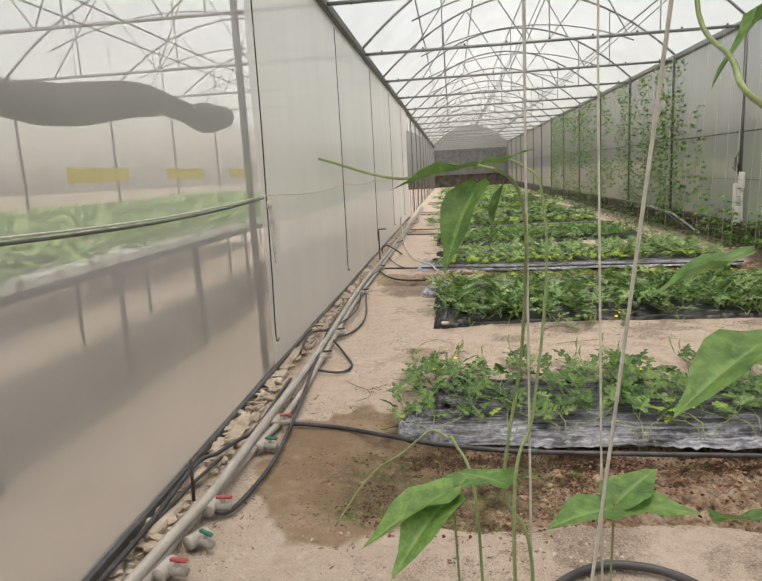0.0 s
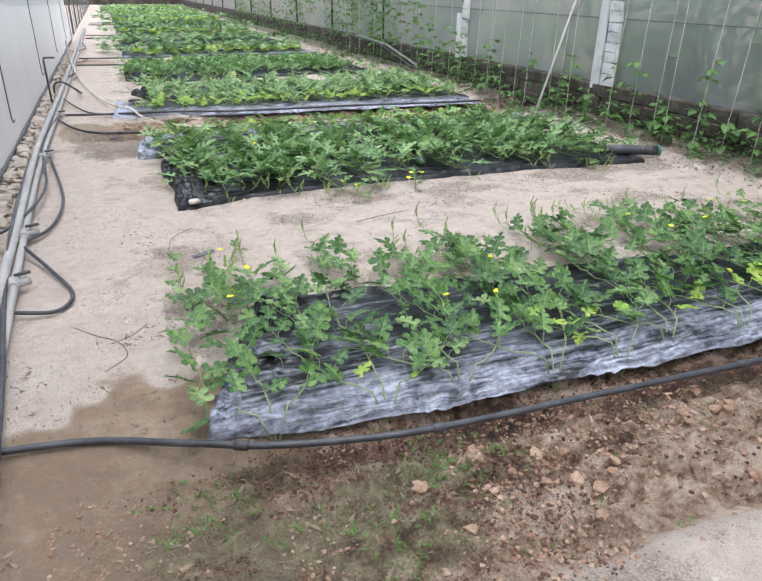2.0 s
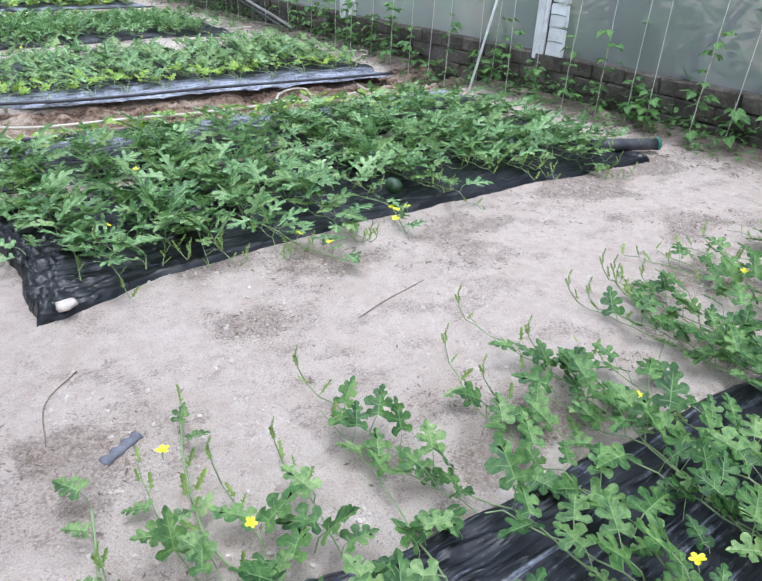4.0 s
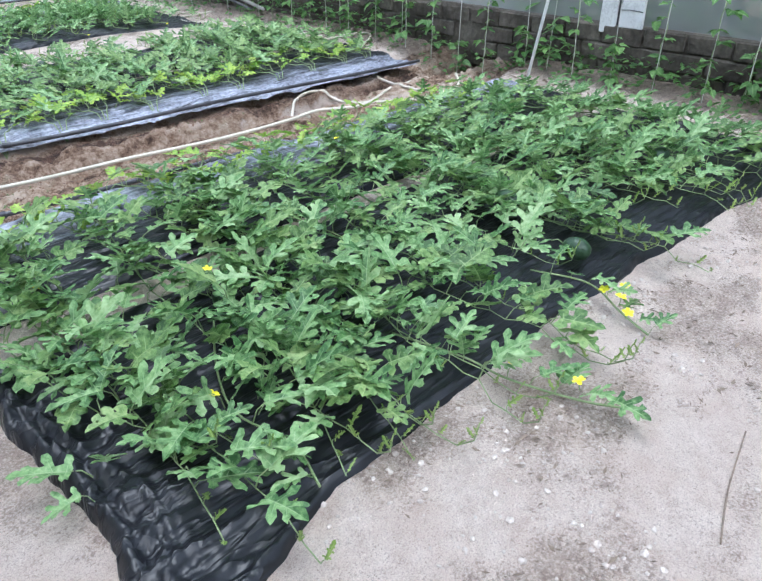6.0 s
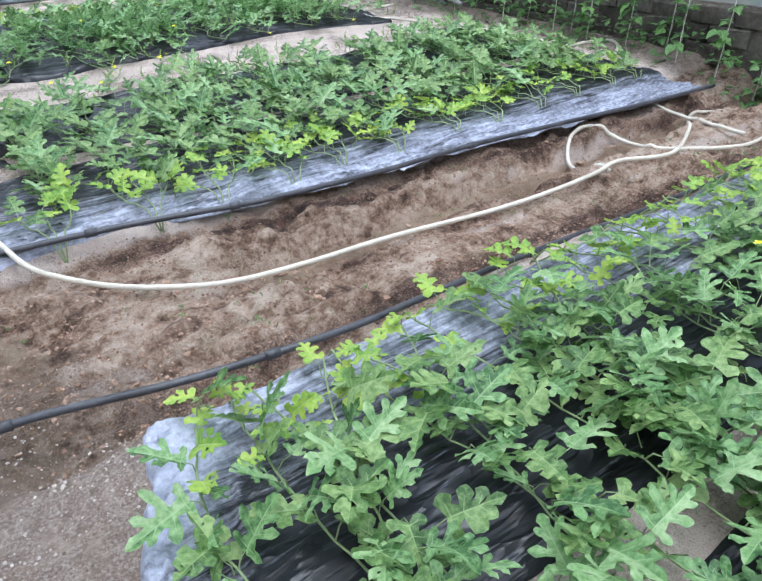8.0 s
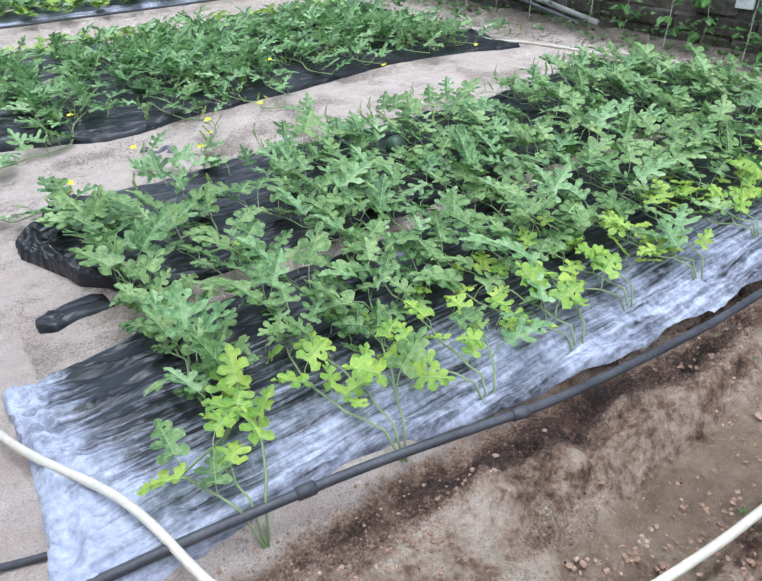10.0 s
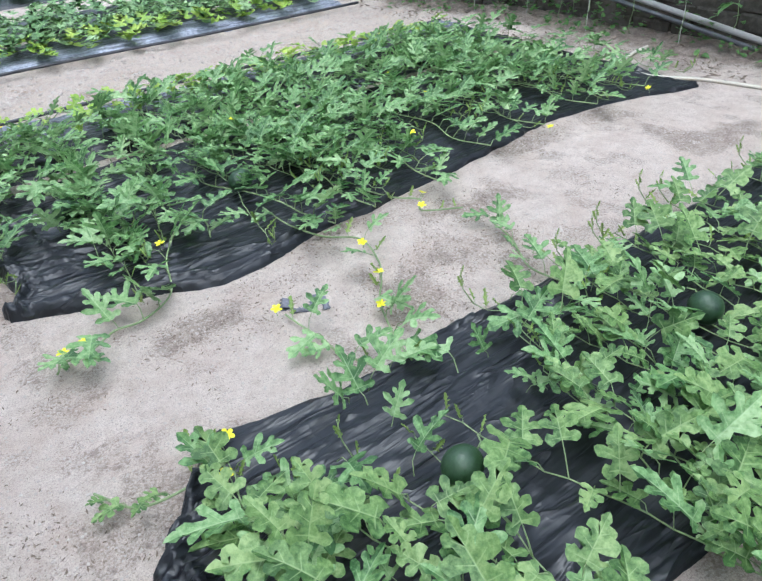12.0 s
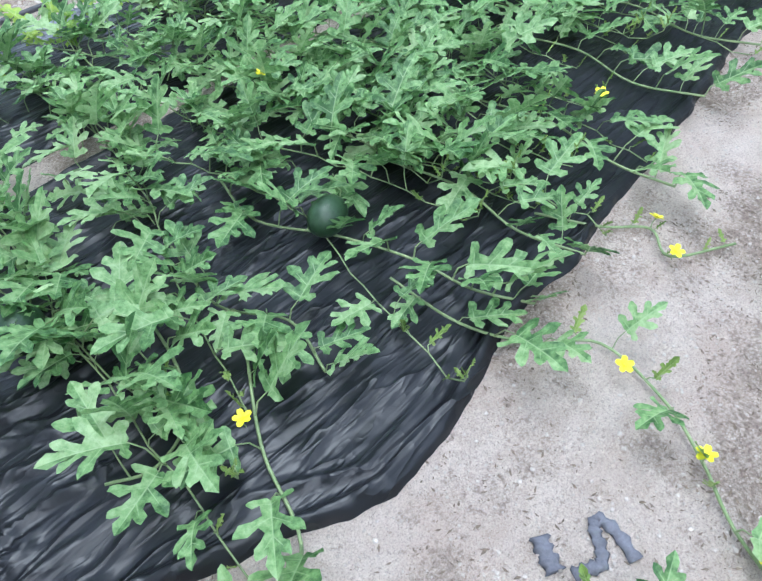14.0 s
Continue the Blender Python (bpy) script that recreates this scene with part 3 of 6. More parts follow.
wall_film("wall_left", X_L, 4.83, 24.6, 0.02, EAVE - 0.05, M_FILM_L, 0.01, "pale milky plastic film side wall")
wall_film("wall_left_near", X_L, Y_0, 4.83, 0.02, EAVE - 0.05, M_FILM_NEAR, 0.01, "hazy see-through plastic film side wall")
wall_film("wall_right", X_R, Y_0, Y_1, 0.47, EAVE + 0.05, M_FILM_R, 0.015, "dusty grey translucent plastic film side wall")
# outer film is added to close the next bay, clear to let light in
wall_film("wall_far_bay_added", X_L - 7.6, Y_0, 44, 0.0, EAVE, M_FILM_NEAR, 0.01, "hazy film added to close off the next bay")
# the gable at Y_0 is out of view, added for reflections
for nm, yy in (("wall_back_unseen", Y_0), ("wall_end", Y_1)):
    g = Geo()
    xs = np.linspace(X_L - 7.6, X_R, 50)
    top = [arch_z((q - X_L) / (X_R - X_L) if q > X_L else (q - X_L + 7.6) / 7.6) + 0.05 for q in xs]
    v = [(q, yy, 0) for q in xs] + [(q, yy, t) for q, t in zip(xs, top)]
    g.add(v, [(i, i + 1, 51 + i, 50 + i) for i in range(49)])
    g.make(nm, M_FILM_R, label="grey film gable of the greenhouse", category="wall", kind="structure")

# low block wall at the foot of the end gable
Geo().box((X_L - 7.6, Y_1 - 0.35, -0.1), (X_R, Y_1 - 0.1, 1.3), 0.03).make("wall_end_base", M_CONC, label="dark low block wall below the gable", category="wall", kind="structure")

# grey sheet added across the far end, standing in for its shade and haze
g = Geo()
g.add([(X_L + 7.2 * i / 30, Y_1 - 0.6 + 0.08 * math.sin(i * 1.9), z) for z in (1.2, 2.4, 3.7) for i in range(31)],
      [(r * 31 + i, r * 31 + i + 1, (r + 1) * 31 + i + 1, (r + 1) * 31 + i) for r in range(2) for i in range(30)])
g.make("wall_end_darkener", M_END_GREY, shade=True, label="grey sheet added to darken the far end", category="net", kind="structure")

# gutters and rails
Geo().box((X_L - 0.09, Y_0, EAVE - 0.06), (X_L + 0.07, Y_1, EAVE + 0.09), 0.02).make("gutter_left", M_DARKSTEEL, label="dark steel eave gutter", category="gutter", kind="structure")
Geo().box((X_R - 0.05, Y_0, EAVE + 0.03), (X_R + 0.1, Y_1, EAVE + 0.15), 0.02).make("gutter_right", M_STEEL, label="steel eave gutter", category="gutter", kind="structure")
Geo().tube([(X_R - 0.05, Y_0, 2.18), (X_R - 0.05, Y_1, 2.18)], 0.016, 6).make("wall_rail", M_DARKSTEEL, label="thin grey horizontal wall rail", category="rail", group="wall rails")
Geo().tube([(X_R - 0.03, Y_0, 1.28), (X_R - 0.03, Y_1, 1.28)], 0.006, 6).make("wall_wire", M_DARKSTEEL, label="thin dark horizontal wire on the film", category="wire", group="wall rails")


def block_wall():
    """Low wall of rough, dark blocks under the right film, with a mortar top."""
    g = Geo()
    ys = np.arange(Y_0, Y_1, 0.25)
    prof = [(5.40, -0.12), (5.40, 0.42), (5.425, 0.47), (5.62, 0.475), (5.64, -0.12)]
    v = [(x + (fbm(y * 2.0, z * 3.0 + x, 51) - 0.5) * 0.03, y, z + (vnoise(y * 1.7, x * 9, 52) - 0.5) * (0.04 if z > 0.3 else 0)) for y in ys for x, z in prof]
    f = [(j * 5 + i, j * 5 + i + 1, (j + 1) * 5 + i + 1, (j + 1) * 5 + i) for j in range(len(ys) - 1) for i in range(4)]
    g.add(v, f)
    return g.make("wall_right_base", M_CONC, shade=False, label="low weathered block wall mottled dark brown", category="wall", kind="structure")


BASE_WALL = block_wall()

# ---- mulch film sheets ----
def sheet(name, near, far, left, right, pale_near=0.0, pale_far=0.0, seed=0, res=0.015, mound=0.02, pale_left=0.0, label="", wrinkle=1.0, base_pale=-0.12):
    """A sheet of mulch film lying on the bed. near and far are y along x, left and right are x along y; (position, value) pairs."""
    near, far, left, right = [np.array(q, float).T for q in (near, far, left, right)]
    xa, xb = left[1].min(), right[1].max()
    ya, yb = near[1].min(), far[1].max()
    nu, nv = int((xb - xa) / res) + 2, int((yb - ya) / res) + 2
    U, V = np.meshgrid(np.linspace(0, 1, nu), np.linspace(0, 1, nv))
    Yg = ya + (yb - ya) * V
    for _ in range(2):
        xl, xr = np.interp(Yg, left[0], left[1]), np.interp(Yg, right[0], right[1])
        Xg = xl + (xr - xl) * U
        yn, yf = np.interp(Xg, near[0], near[1]), np.interp(Xg, far[0], far[1])
        Yg = yn + (yf - yn) * V
    edge = np.minimum(np.minimum(Xg - xl, xr - Xg), np.minimum(Yg - yn, yf - Yg))
    Xw = Xg + (fbm(Xg * 3, Yg * 9, seed + 1) - 0.5) * 0.05 * (1 - smooth(0, 0.1, edge))
    Yw = Yg + (fbm(Xg * 4, Yg * 2, seed + 2) - 0.5) * 0.07 * (1 - smooth(0, 0.1, edge))
    pull = 1 - smooth(0.0, 0.7, Xg - xl)
    wr = np.abs(fbm(Xg * 1.6, Yg * 11 + fbm(Xg * 1.1, Yg, seed + 3) * 5, seed + 4, 3) - 0.5) * 2
    wr2 = np.abs(fbm(Xg * 5 + Yg * 2, Yg * 7, seed + 5, 3) - 0.5) * 2
    Z = ground_z(Xw, Yw) * 0.4 + 0.012 + mound * smooth(0.0, 0.25, edge)
    Z = Z + wrinkle * 0.026 * (1 - wr) ** 6 * smooth(0, 0.05, edge) * (0.45 + 0.8 * pull) + wrinkle * 0.014 * (1 - wr2) ** 5 * (0.3 + pull)
    Z = Z + wrinkle * 0.03 * np.exp(-((edge - 0.035) / 0.022) ** 2) * vnoise(Xg * 3, Yg * 3, seed + 6)
    for i, (d0, amp, wide) in enumerate(((0.02, 0.022, 0.011), (0.07, 0.026, 0.013), (0.13, 0.024, 0.014), (0.21, 0.018, 0.015), (0.31, 0.014, 0.016))):
        line = d0 + (fbm(Xg * 1.3, Yg * 1.3, seed + 20 + i, 3) - 0.5) * 0.22
        run = smooth(0.42, 0.6, vnoise(Xg * 1.7 + 5 * i, Yg * 1.7, seed + 30 + i))
        off = (edge - line) / wide
        Z = Z + wrinkle * 0.8 * amp * run * np.where(off < 0, np.exp(-(off * 2.2) ** 2), np.exp(-(off * 0.7) ** 2))
    Z = Z + wrinkle * 0.045 * (1 - smooth(0.05, 0.2, Xg - xl)) * smooth(0.0, 0.02, edge) * (1 - np.abs(fbm(Xg * 16 + Yg * 5, Yg * 9, seed + 40, 3) - 0.5) * 2) ** 4
    Z = np.where(edge < 0.004, np.minimum(Z, -0.03), Z)
    g = Geo()
    g.add(np.stack([Xw.ravel(), Yw.ravel(), Z.ravel()], 1).tolist(),
          [(j * nu + i, j * nu + i + 1, (j + 1) * nu + i + 1, (j + 1) * nu + i) for j in range(nv - 1) for i in range(nu - 1)])
    ob = g.make(name, M_SHEET, shade=True, label=label, category="plastic sheet", group="mulch sheets")
    dn, df = Yg - yn, yf - Yg
    paleness = (base_pale if base_pale > -0.1 or label != SILVER else 0.34) + pale_near * (1 - smooth(0.05, 0.75, dn)) + pale_far * (1 - smooth(0.05, 0.75, df)) + pale_left * (1 - smooth(0.0, 0.35, Xg - xl))
    ob.data.attributes.new("paleness", "FLOAT", "POINT").data.foreach_set("value", paleness.ravel().astype(np.float32))
    return ob


BLACK, SILVER = "crumpled black plastic mulch sheet on the sand", "black plastic mulch sheet with a pale silver side"


def flat(v):
    return [(-2, v), (6, v)]


# first bed
sheet("mulch_sheet", [(-0.6, 3.40), (-0.16, 3.27), (0.8, 3.22), (2.1, 3.18), (4.6, 3.1)], [(-0.1, 4.5), (0.6, 4.40), (1.7, 4.31), (2.6, 4.2), (4.6, 4.1)],
      [(3.2, -0.60), (3.5, -0.50), (4.0, -0.3), (4.5, -0.08)], [(3, 4.55), (5, 4.45)], 0.5, 0.1, 10, pale_left=0.1, base_pale=0.42, label=SILVER)
# second bed: black sheet, strip of bare sand, pale sheet
sheet("mulch_sheet", [(-0.37, 6.33), (-0.1, 6.38), (0.3, 6.5), (1.2, 6.54), (2.8, 6.48), (4.3, 6.3)], [(-0.4, 7.78), (0.5, 7.92), (2, 7.95), (4.4, 7.95)],
      [(6.3, -0.37), (6.9, -0.33), (7.6, -0.40), (8, -0.35)], [(6.2, 4.35), (8, 4.45)], 0.0, 0.0, 30, label=BLACK)
sheet("mulch_sheet", [(-0.6, 8.22), (0.5, 8.12), (2, 8.1), (4.5, 8.08)], [(-0.5, 9.21), (0.3, 9.21), (4.6, 9.19)],
      [(8.1, -0.58), (8.5, -0.58), (8.75, -0.54), (9.0, -0.42), (9.3, -0.36)], [(8, 4.5), (9.3, 4.6)], 0.0, 0.75, 50, pale_left=0.95, label=SILVER)
# third bed
sheet("mulch_sheet", [(-0.8, 10.74), (0.08, 10.77), (0.8, 10.63), (1.5, 10.57), (2.3, 10.53), (3.7, 10.39), (4.6, 10.34)], [(-0.75, 11.68), (-0.2, 11.82), (0.9, 11.8), (4.5, 11.72)],
      [(10.6, -0.80), (11.1, -0.74), (11.7, -0.72)], [(10.4, 4.7), (11.8, 4.6)], 0.75, 0.0, 70, pale_left=0.95, label=SILVER)
sheet("mulch_sheet", [(-0.46, 12.6), (-0.3, 12.22), (-0.05, 12.05), (0.6, 11.98), (2, 11.92), (4.6, 11.9)], [(-0.46, 12.95), (-0.13, 13.25), (0.3, 13.15), (1.4, 13.13), (2.9, 13.08), (4.4, 13.3)],
      [(11.9, -0.05), (12.3, -0.38), (12.6, -0.47), (12.9, -0.47), (13.1, -0.32), (13.3, -0.13)], [(11.9, 4.5), (13.3, 4.4)], 0.0, 0.0, 90, label=BLACK)
sheet("mulch_sheet_tail", [(-0.54, 12.04), (-0.48, 12.0), (-0.24, 12.06)], [(-0.54, 12.15), (-0.3, 12.2), (-0.24, 12.16)], [(12, -0.54), (12.2, -0.53)], [(12, -0.22), (12.2, -0.24)],
      0, 0, 95, 0.012, 0.004, 0.2, wrinkle=0.3, label="loose crumpled strip of black plastic on sand").name = "plastic_strip"
# fourth bed
sheet("mulch_sheet", [(-0.5, 14.43), (-0.2, 14.28), (0.05, 14.18), (0.35, 14.05), (0.6, 14.07), (0.9, 14.14), (1.5, 14.18), (2.4, 14.29), (2.9, 14.36), (3.6, 14.28), (4.3, 14.05)],
      [(-0.5, 15.75), (1, 15.82), (4.4, 15.8)], [(14.1, -0.40), (14.43, -0.51), (14.62, -0.41), (15.0, -0.50), (15.8, -0.5)], [(14, 4.3), (15.8, 4.4)], 0.0, 0.0, 110, 0.014, label=BLACK)
sheet("mulch_sheet", flat(15.95), [(-0.5, 17.08), (1, 17.0), (4.4, 17.1)], [(15, -0.5), (18, -0.45)], [(15, 4.5), (18, 4.4)], 0.0, 0.55, 130, label=SILVER)
# the beds beyond repeat in pairs
FAR = []
for k in range(5):
    o = 8.1 * k
    for i, (a, b, dn, df) in enumerate(((18.8, 19.9, 0.8, 0), (20.05, 21.3, 0, 0), (22.3, 23.8, 0, 0), (23.95, 25.15, 0, 0.7))):
        if b + o < 62:
            sheet("mulch_sheet", flat(a + o), flat(b + o), [(0, -0.45), (90, -0.45)], [(0, 4.45), (90, 4.45)], dn, df, 150 + 11 * k + i, 0.1, label=SILVER if dn + df else BLACK)

# ---- plants: shared leaf meshes ----
LOBED = [(.07, 86, .34, .07), (.28, 58, .51, .08), (.55, 42, .36, .066)]
ROUND = [(.05, 98, .40, .14), (.28, 62, .47, .14), (.55, 44, .33, .11)]
YOUNG = [(.10, 70, .20, .05), (.38, 48, .24, .055), (.64, 38, .18, .05)]
OVATE = [(0, 0), (.14, -.05), (.29, .02), (.37, .18), (.36, .38), (.27, .58), (.15, .78), (.06, .93), (0, 1.02)]


def blade(g, outline, length, width, seed, fold=0.25, droop=0.35, wave=0.05, at=None, vein=None):
    """Both halves of a leaf along +y, folded at the midrib, drooping to the tip."""
    q = random.Random(seed)
    n = len(outline)
    ph = q.uniform(0, 6)

    def put(x, y):
        z = abs(x) * fold - droop * max(y, 0) ** 2 * 0.5 + wave * math.sin(9 * y + ph + 5 * abs(x)) * abs(x) * 3
        return (x * width, y * length, z * length)

    top = max(p[1] for p in outline)
    for s in (1, -1):
        v = []
        for i, (x, y) in enumerate(outline):
            k = q.uniform(0.9, 1.1)
            v.append(put(s * x * k, y))
            v.append(put(0, top * i / (n - 1)))
        f = []
        for i in range(n - 1):
            a, b, c, d = 2 * i, 2 * i + 2, 2 * i + 3, 2 * i + 1
            f.append((a, b, c, d) if s > 0 else (d, c, b, a))
        g.add(v, f, 0, at)
        if vein is not None:
            vein += [0.0, 1.0] * n


def lobed_blade(g, lobes, length, width, seed, fold=0.2, droop=0.3, wave=0.05, at=None, vein=None):
    """A pinnately lobed leaf: each lobe has its own rib, toothed edge and curl."""
    q = random.Random(seed)
    for s in (1, -1):
        v, f, w = [], [], []

        def put(x, y, rib, lift=0.0):
            z = abs(x) * fold - droop * max(y, 0) ** 2 * 0.5 + lift - (0.018 if rib else 0)
            v.append((s * x * width, y * length, z * length))
            w.append(rib)
            return len(v) - 1

        last_base, last_notch = put(0, 0, 1.0), put(0.05, -0.03, 0.0)
        for k, (at_y, ang, ln, hw) in enumerate(lobes):
            ang, ln, hw = math.radians(ang + q.uniform(-9, 9)), ln * q.uniform(0.85, 1.15), hw * q.uniform(0.85, 1.15)
            dx, dy = math.sin(ang), math.cos(ang)
            px, py = dy, -dx
            curl = q.uniform(-0.09, 0.05)

            def on(t, side):
                return dx * ln * t + px * hw * side, at_y + dy * ln * t + py * hw * side

            base = put(0, at_y, 1.0)
            rib = put(*on(0.55, 0), 0.93, curl * 0.3)
            tip = put(*on(1.0, 0), 0.3, curl)
            lo1, lo2, lo3 = [put(*on(t, d * q.uniform(0.85, 1.2)), 0.0, curl * t * t + wave * q.uniform(-1, 1) * 0.6) for t, d in ((0.42, 0.8), (0.72, 1.1), (0.92, 0.55))]
            up3, up2, up1 = [put(*on(t, -d * q.uniform(0.85, 1.2)), 0.0, curl * t * t + wave * q.uniform(-1, 1) * 0.6) for t, d in ((0.92, 0.55), (0.72, 1.1), (0.42, 0.8))]
            nx = 0.065 if k < 2 else 0.055
            nxt = lobes[k + 1][0] if k < 2 else 0.74
            notch = put(nx * q.uniform(0.9, 1.25) + hw * 0.35, (at_y + nxt) / 2 + 0.10, 0.0)
            f += [(last_base, last_notch, base), (base, last_notch, lo1, rib), (rib, lo1, lo2, lo3), (rib, lo3, tip), (rib, tip, up3), (rib, up3, up2, up1), (base, rib, up1, notch)]
            last_base, last_notch = base, notch
        base, mid, tip = put(0, 0.72, 1.0), put(0, 0.88, 0.9), put(0, 1.04, 0.3)
        e1, e2, e3 = put(0.08, 0.80, 0.0, wave * q.uniform(-1, 1)), put(0.11, 0.90, 0.0, wave * q.uniform(-1, 1)), put(0.05, 1.0, 0.0)
        f += [(last_base, last_notch, base), (base, last_notch, e1, mid), (mid, e1, e2, e3), (mid, e3, tip)]
        g.add(v, f if s > 0 else [t[::-1] for t in f], 0, at)
        if vein is not None:
            vein += w


def leaf_data(name, outline, length, width, seed, stalk, lift, mats, **kw):
    g, vein = Geo(), []
    q = random.Random(seed + 5)
    end = Vector((q.uniform(-0.02, 0.02), stalk * 0.55, stalk * 0.8))
    lobed_blade(g, outline, length, width, seed, at=Matrix.Translation(end) @ pose(0, 0, 0, lift, q.uniform(-18, 18), q.uniform(-20, 20)), vein=vein, **kw)
    k = len(g.v)
    g.tube([(0, 0, 0), tuple(end * 0.55 + Vector((0, -0.008, 0.012))), tuple(end)], [0.003, 0.0024, 0.0018], 5, 1, False)
    me = g.data(name, mats, True)
    vein += [0.0] * (len(g.v) - k)
    me.attributes.new("vein", "FLOAT", "POINT").data.foreach_set("value", np.array(vein, np.float32))
    return me


BIG = [leaf_data("leaf", LOBED, 0.19, 0.19, 100 + i, 0.06 + 0.02 * (i % 4), 4 + 12 * (i % 5), [M_LEAF, M_VINE], fold=0.15 + 0.08 * (i % 3), droop=0.15 + 0.12 * (i % 4)) for i in range(14)]
MID = [leaf_data("leaf", ROUND, 0.12, 0.125, 130 + i, 0.05 + 0.02 * (i % 4), 5 + 9 * (i % 5), [M_LEAF_WARM, M_VINE], fold=0.12 + 0.08 * (i % 3), droop=0.2 + 0.15 * (i % 3)) for i in range(8)]
BROAD = [leaf_data("leaf", ROUND, 0.165, 0.17, 180 + i, 0.06 + 0.025 * (i % 4), 5 + 9 * (i % 5), [M_LEAF_WARM, M_VINE], fold=0.12 + 0.08 * (i % 3), droop=0.2 + 0.15 * (i % 3)) for i in range(8)]
OLIVE = [leaf_data("leaf", ROUND, 0.15, 0.15, 140 + i, 0.05 + 0.025 * (i % 4), 8 + 10 * (i % 5), [M_LEAF_OLIVE, M_VINE], fold=0.12 + 0.08 * (i % 3), droop=0.2 + 0.15 * (i % 3)) for i in range(8)]
OLD = [leaf_data("leaf", ROUND, 0.115, 0.125, 150 + i, 0.05 + 0.02 * (i % 3), 5 + 12 * (i % 4), [M_OLD, M_VINE], fold=0.2, droop=0.4, wave=0.12) for i in range(6)]
TIP = [leaf_data("leaf", YOUNG, 0.10, 0.11, 170 + i, 0.03, 45 + 8 * i, [M_SHOOT, M_VINE], fold=0.5, droop=0.1) for i in range(4)]


def flower_data(seed):
    g, q = Geo(), random.Random(seed)
    for k in range(5):
        a = Matrix.Translation((0, 0, 0.035)) @ pose(0, 0, 0, 28 + q.uniform(-8, 12), 0, 72 * k + q.uniform(-6, 6))
        blade(g, [(0, 0), (.22, .12), (.40, .45), (.42, .75), (.22, 1.0), (0, 0.96)], 0.025, 0.019, seed + k, 0.25, 0.3, 0, a)
    v, f = blob(0.004, seed, 1)
    g.add(v, f, 0, Matrix.Translation((0, 0, 0.04)))
    g.tube([(0, 0, 0), (0.004, 0, 0.02), (0, 0, 0.037)], 0.0018, 5, 1, False)
    return g.data("flower", [M_YELLOW, M_VINE], True)


FLOWERS = [flower_data(200 + i) for i in range(3)]


def bed_z(x, y):
    """Height of whatever lies under a vine."""
    on = any(a < y < b for a, b in ((3.25, 4.35), (6.45, 9.2), (10.7, 13.1), (14.2, 17.0))) and -0.4 < x < 4.4
    return 0.055 if on else gz(x, y) + 0.008


PLANT_LABEL = "sprawling watermelon plant with lobed grey-green leaves on black plastic"


def put_leaf(parent, base, data, x, y, z, yaw, size, tilt=0.0, roll=0.0):
    o = new("leaf", data)
    o.parent = parent
    o.matrix_basis = pose(x - base[0], y - base[1], z - base[2], tilt, roll, yaw) @ Matrix.Diagonal((size, size, size, 1))
    return o


def put_flower(parent, base, x, y, z, yaw, size=1.0):
    o = new("flower", FLOWERS[int(yaw * 7) % 3])
    o.parent = parent
    o.matrix_basis = pose(x - base[0], y - base[1], z - base[2], (yaw * 5) % 40 - 10, 0, yaw) @ Matrix.Diagonal((size, size, size, 1))
    return tagged(o, "small open yellow flower")


def grow(q, x, y, heading, length, wander=0.5, step=0.073, pull=None):
    """The line of one vine over the bed."""
    pts, a = [(x, y)], heading
    for i in range(int(length / step)):
        a += q.gauss(0, wander * 0.2)
        a += ((heading if pull is None else pull) - a) * 0.16
        x, y = x + math.cos(a) * step, y + math.sin(a) * step
        pts.append((x, y))
    return pts


ARRAYS = {}
CLEAR = [(0.80, 14.66, 0.2), (1.58, 12.42, 0.15), (0.37, 12.48, 0.13)]


def bare(x, y):
    """Spots where a melon lies open."""
    return any((x - a) ** 2 + (y - b) ** 2 < r * r for a, b, r in CLEAR)



def leaf_arrays(me):
    if me.name not in ARRAYS:
        v = np.array([p.co[:] for p in me.vertices])
        w = np.array([p.value for p in me.attributes["vein"].data])
        ARRAYS[me.name] = (v, [tuple(p.vertices) for p in me.polygons], [p.material_index for p in me.polygons], w)
    return ARRAYS[me.name]


def undergrowth(q, e, base, lane, y0, y1, count, kinds, size, x_min, seed, name="foliage"):
    """The lower leaves of a plant, too many to count, as one mesh."""
    vs, fs, ms, ws, o = [], [], [], [], 0
    for _ in range(count):
        x, y = base[0] + q.uniform(-lane, lane), q.uniform(y0, y1)
        if x < x_min + 0.04 or bare(x, y) or vnoise(x * 1.9, y * 1.9, seed) < 0.27:
            continue
        me = q.choice(kinds)
        v, f, m, w = leaf_arrays(me)
        k = size * q.uniform(0.6, 1.12)
        a = pose(x - base[0], y - base[1], bed_z(x, y) - base[2] - 0.005, q.uniform(-15, 20), q.uniform(-18, 18), q.uniform(0, 360)) @ Matrix.Diagonal((k, k, k, 1))
        a = np.array(a)
        vs.append(v @ a[:3, :3].T + a[:3, 3])
        fs += [tuple(i + o for i in p) for p in f]
        ms += m
        ws.append(w)
        o += len(v)
    if not vs:
        return
    g = Geo()
    g.v, g.f, g.m = np.concatenate(vs).tolist(), fs, ms
    ob = g.make(name, [kinds[0].materials[0], M_VINE], e, True, kind="stuff")
    ob.data.attributes.new("vein", "FLOAT", "POINT").data.foreach_set("value", np.concatenate(ws).astype(np.float32))


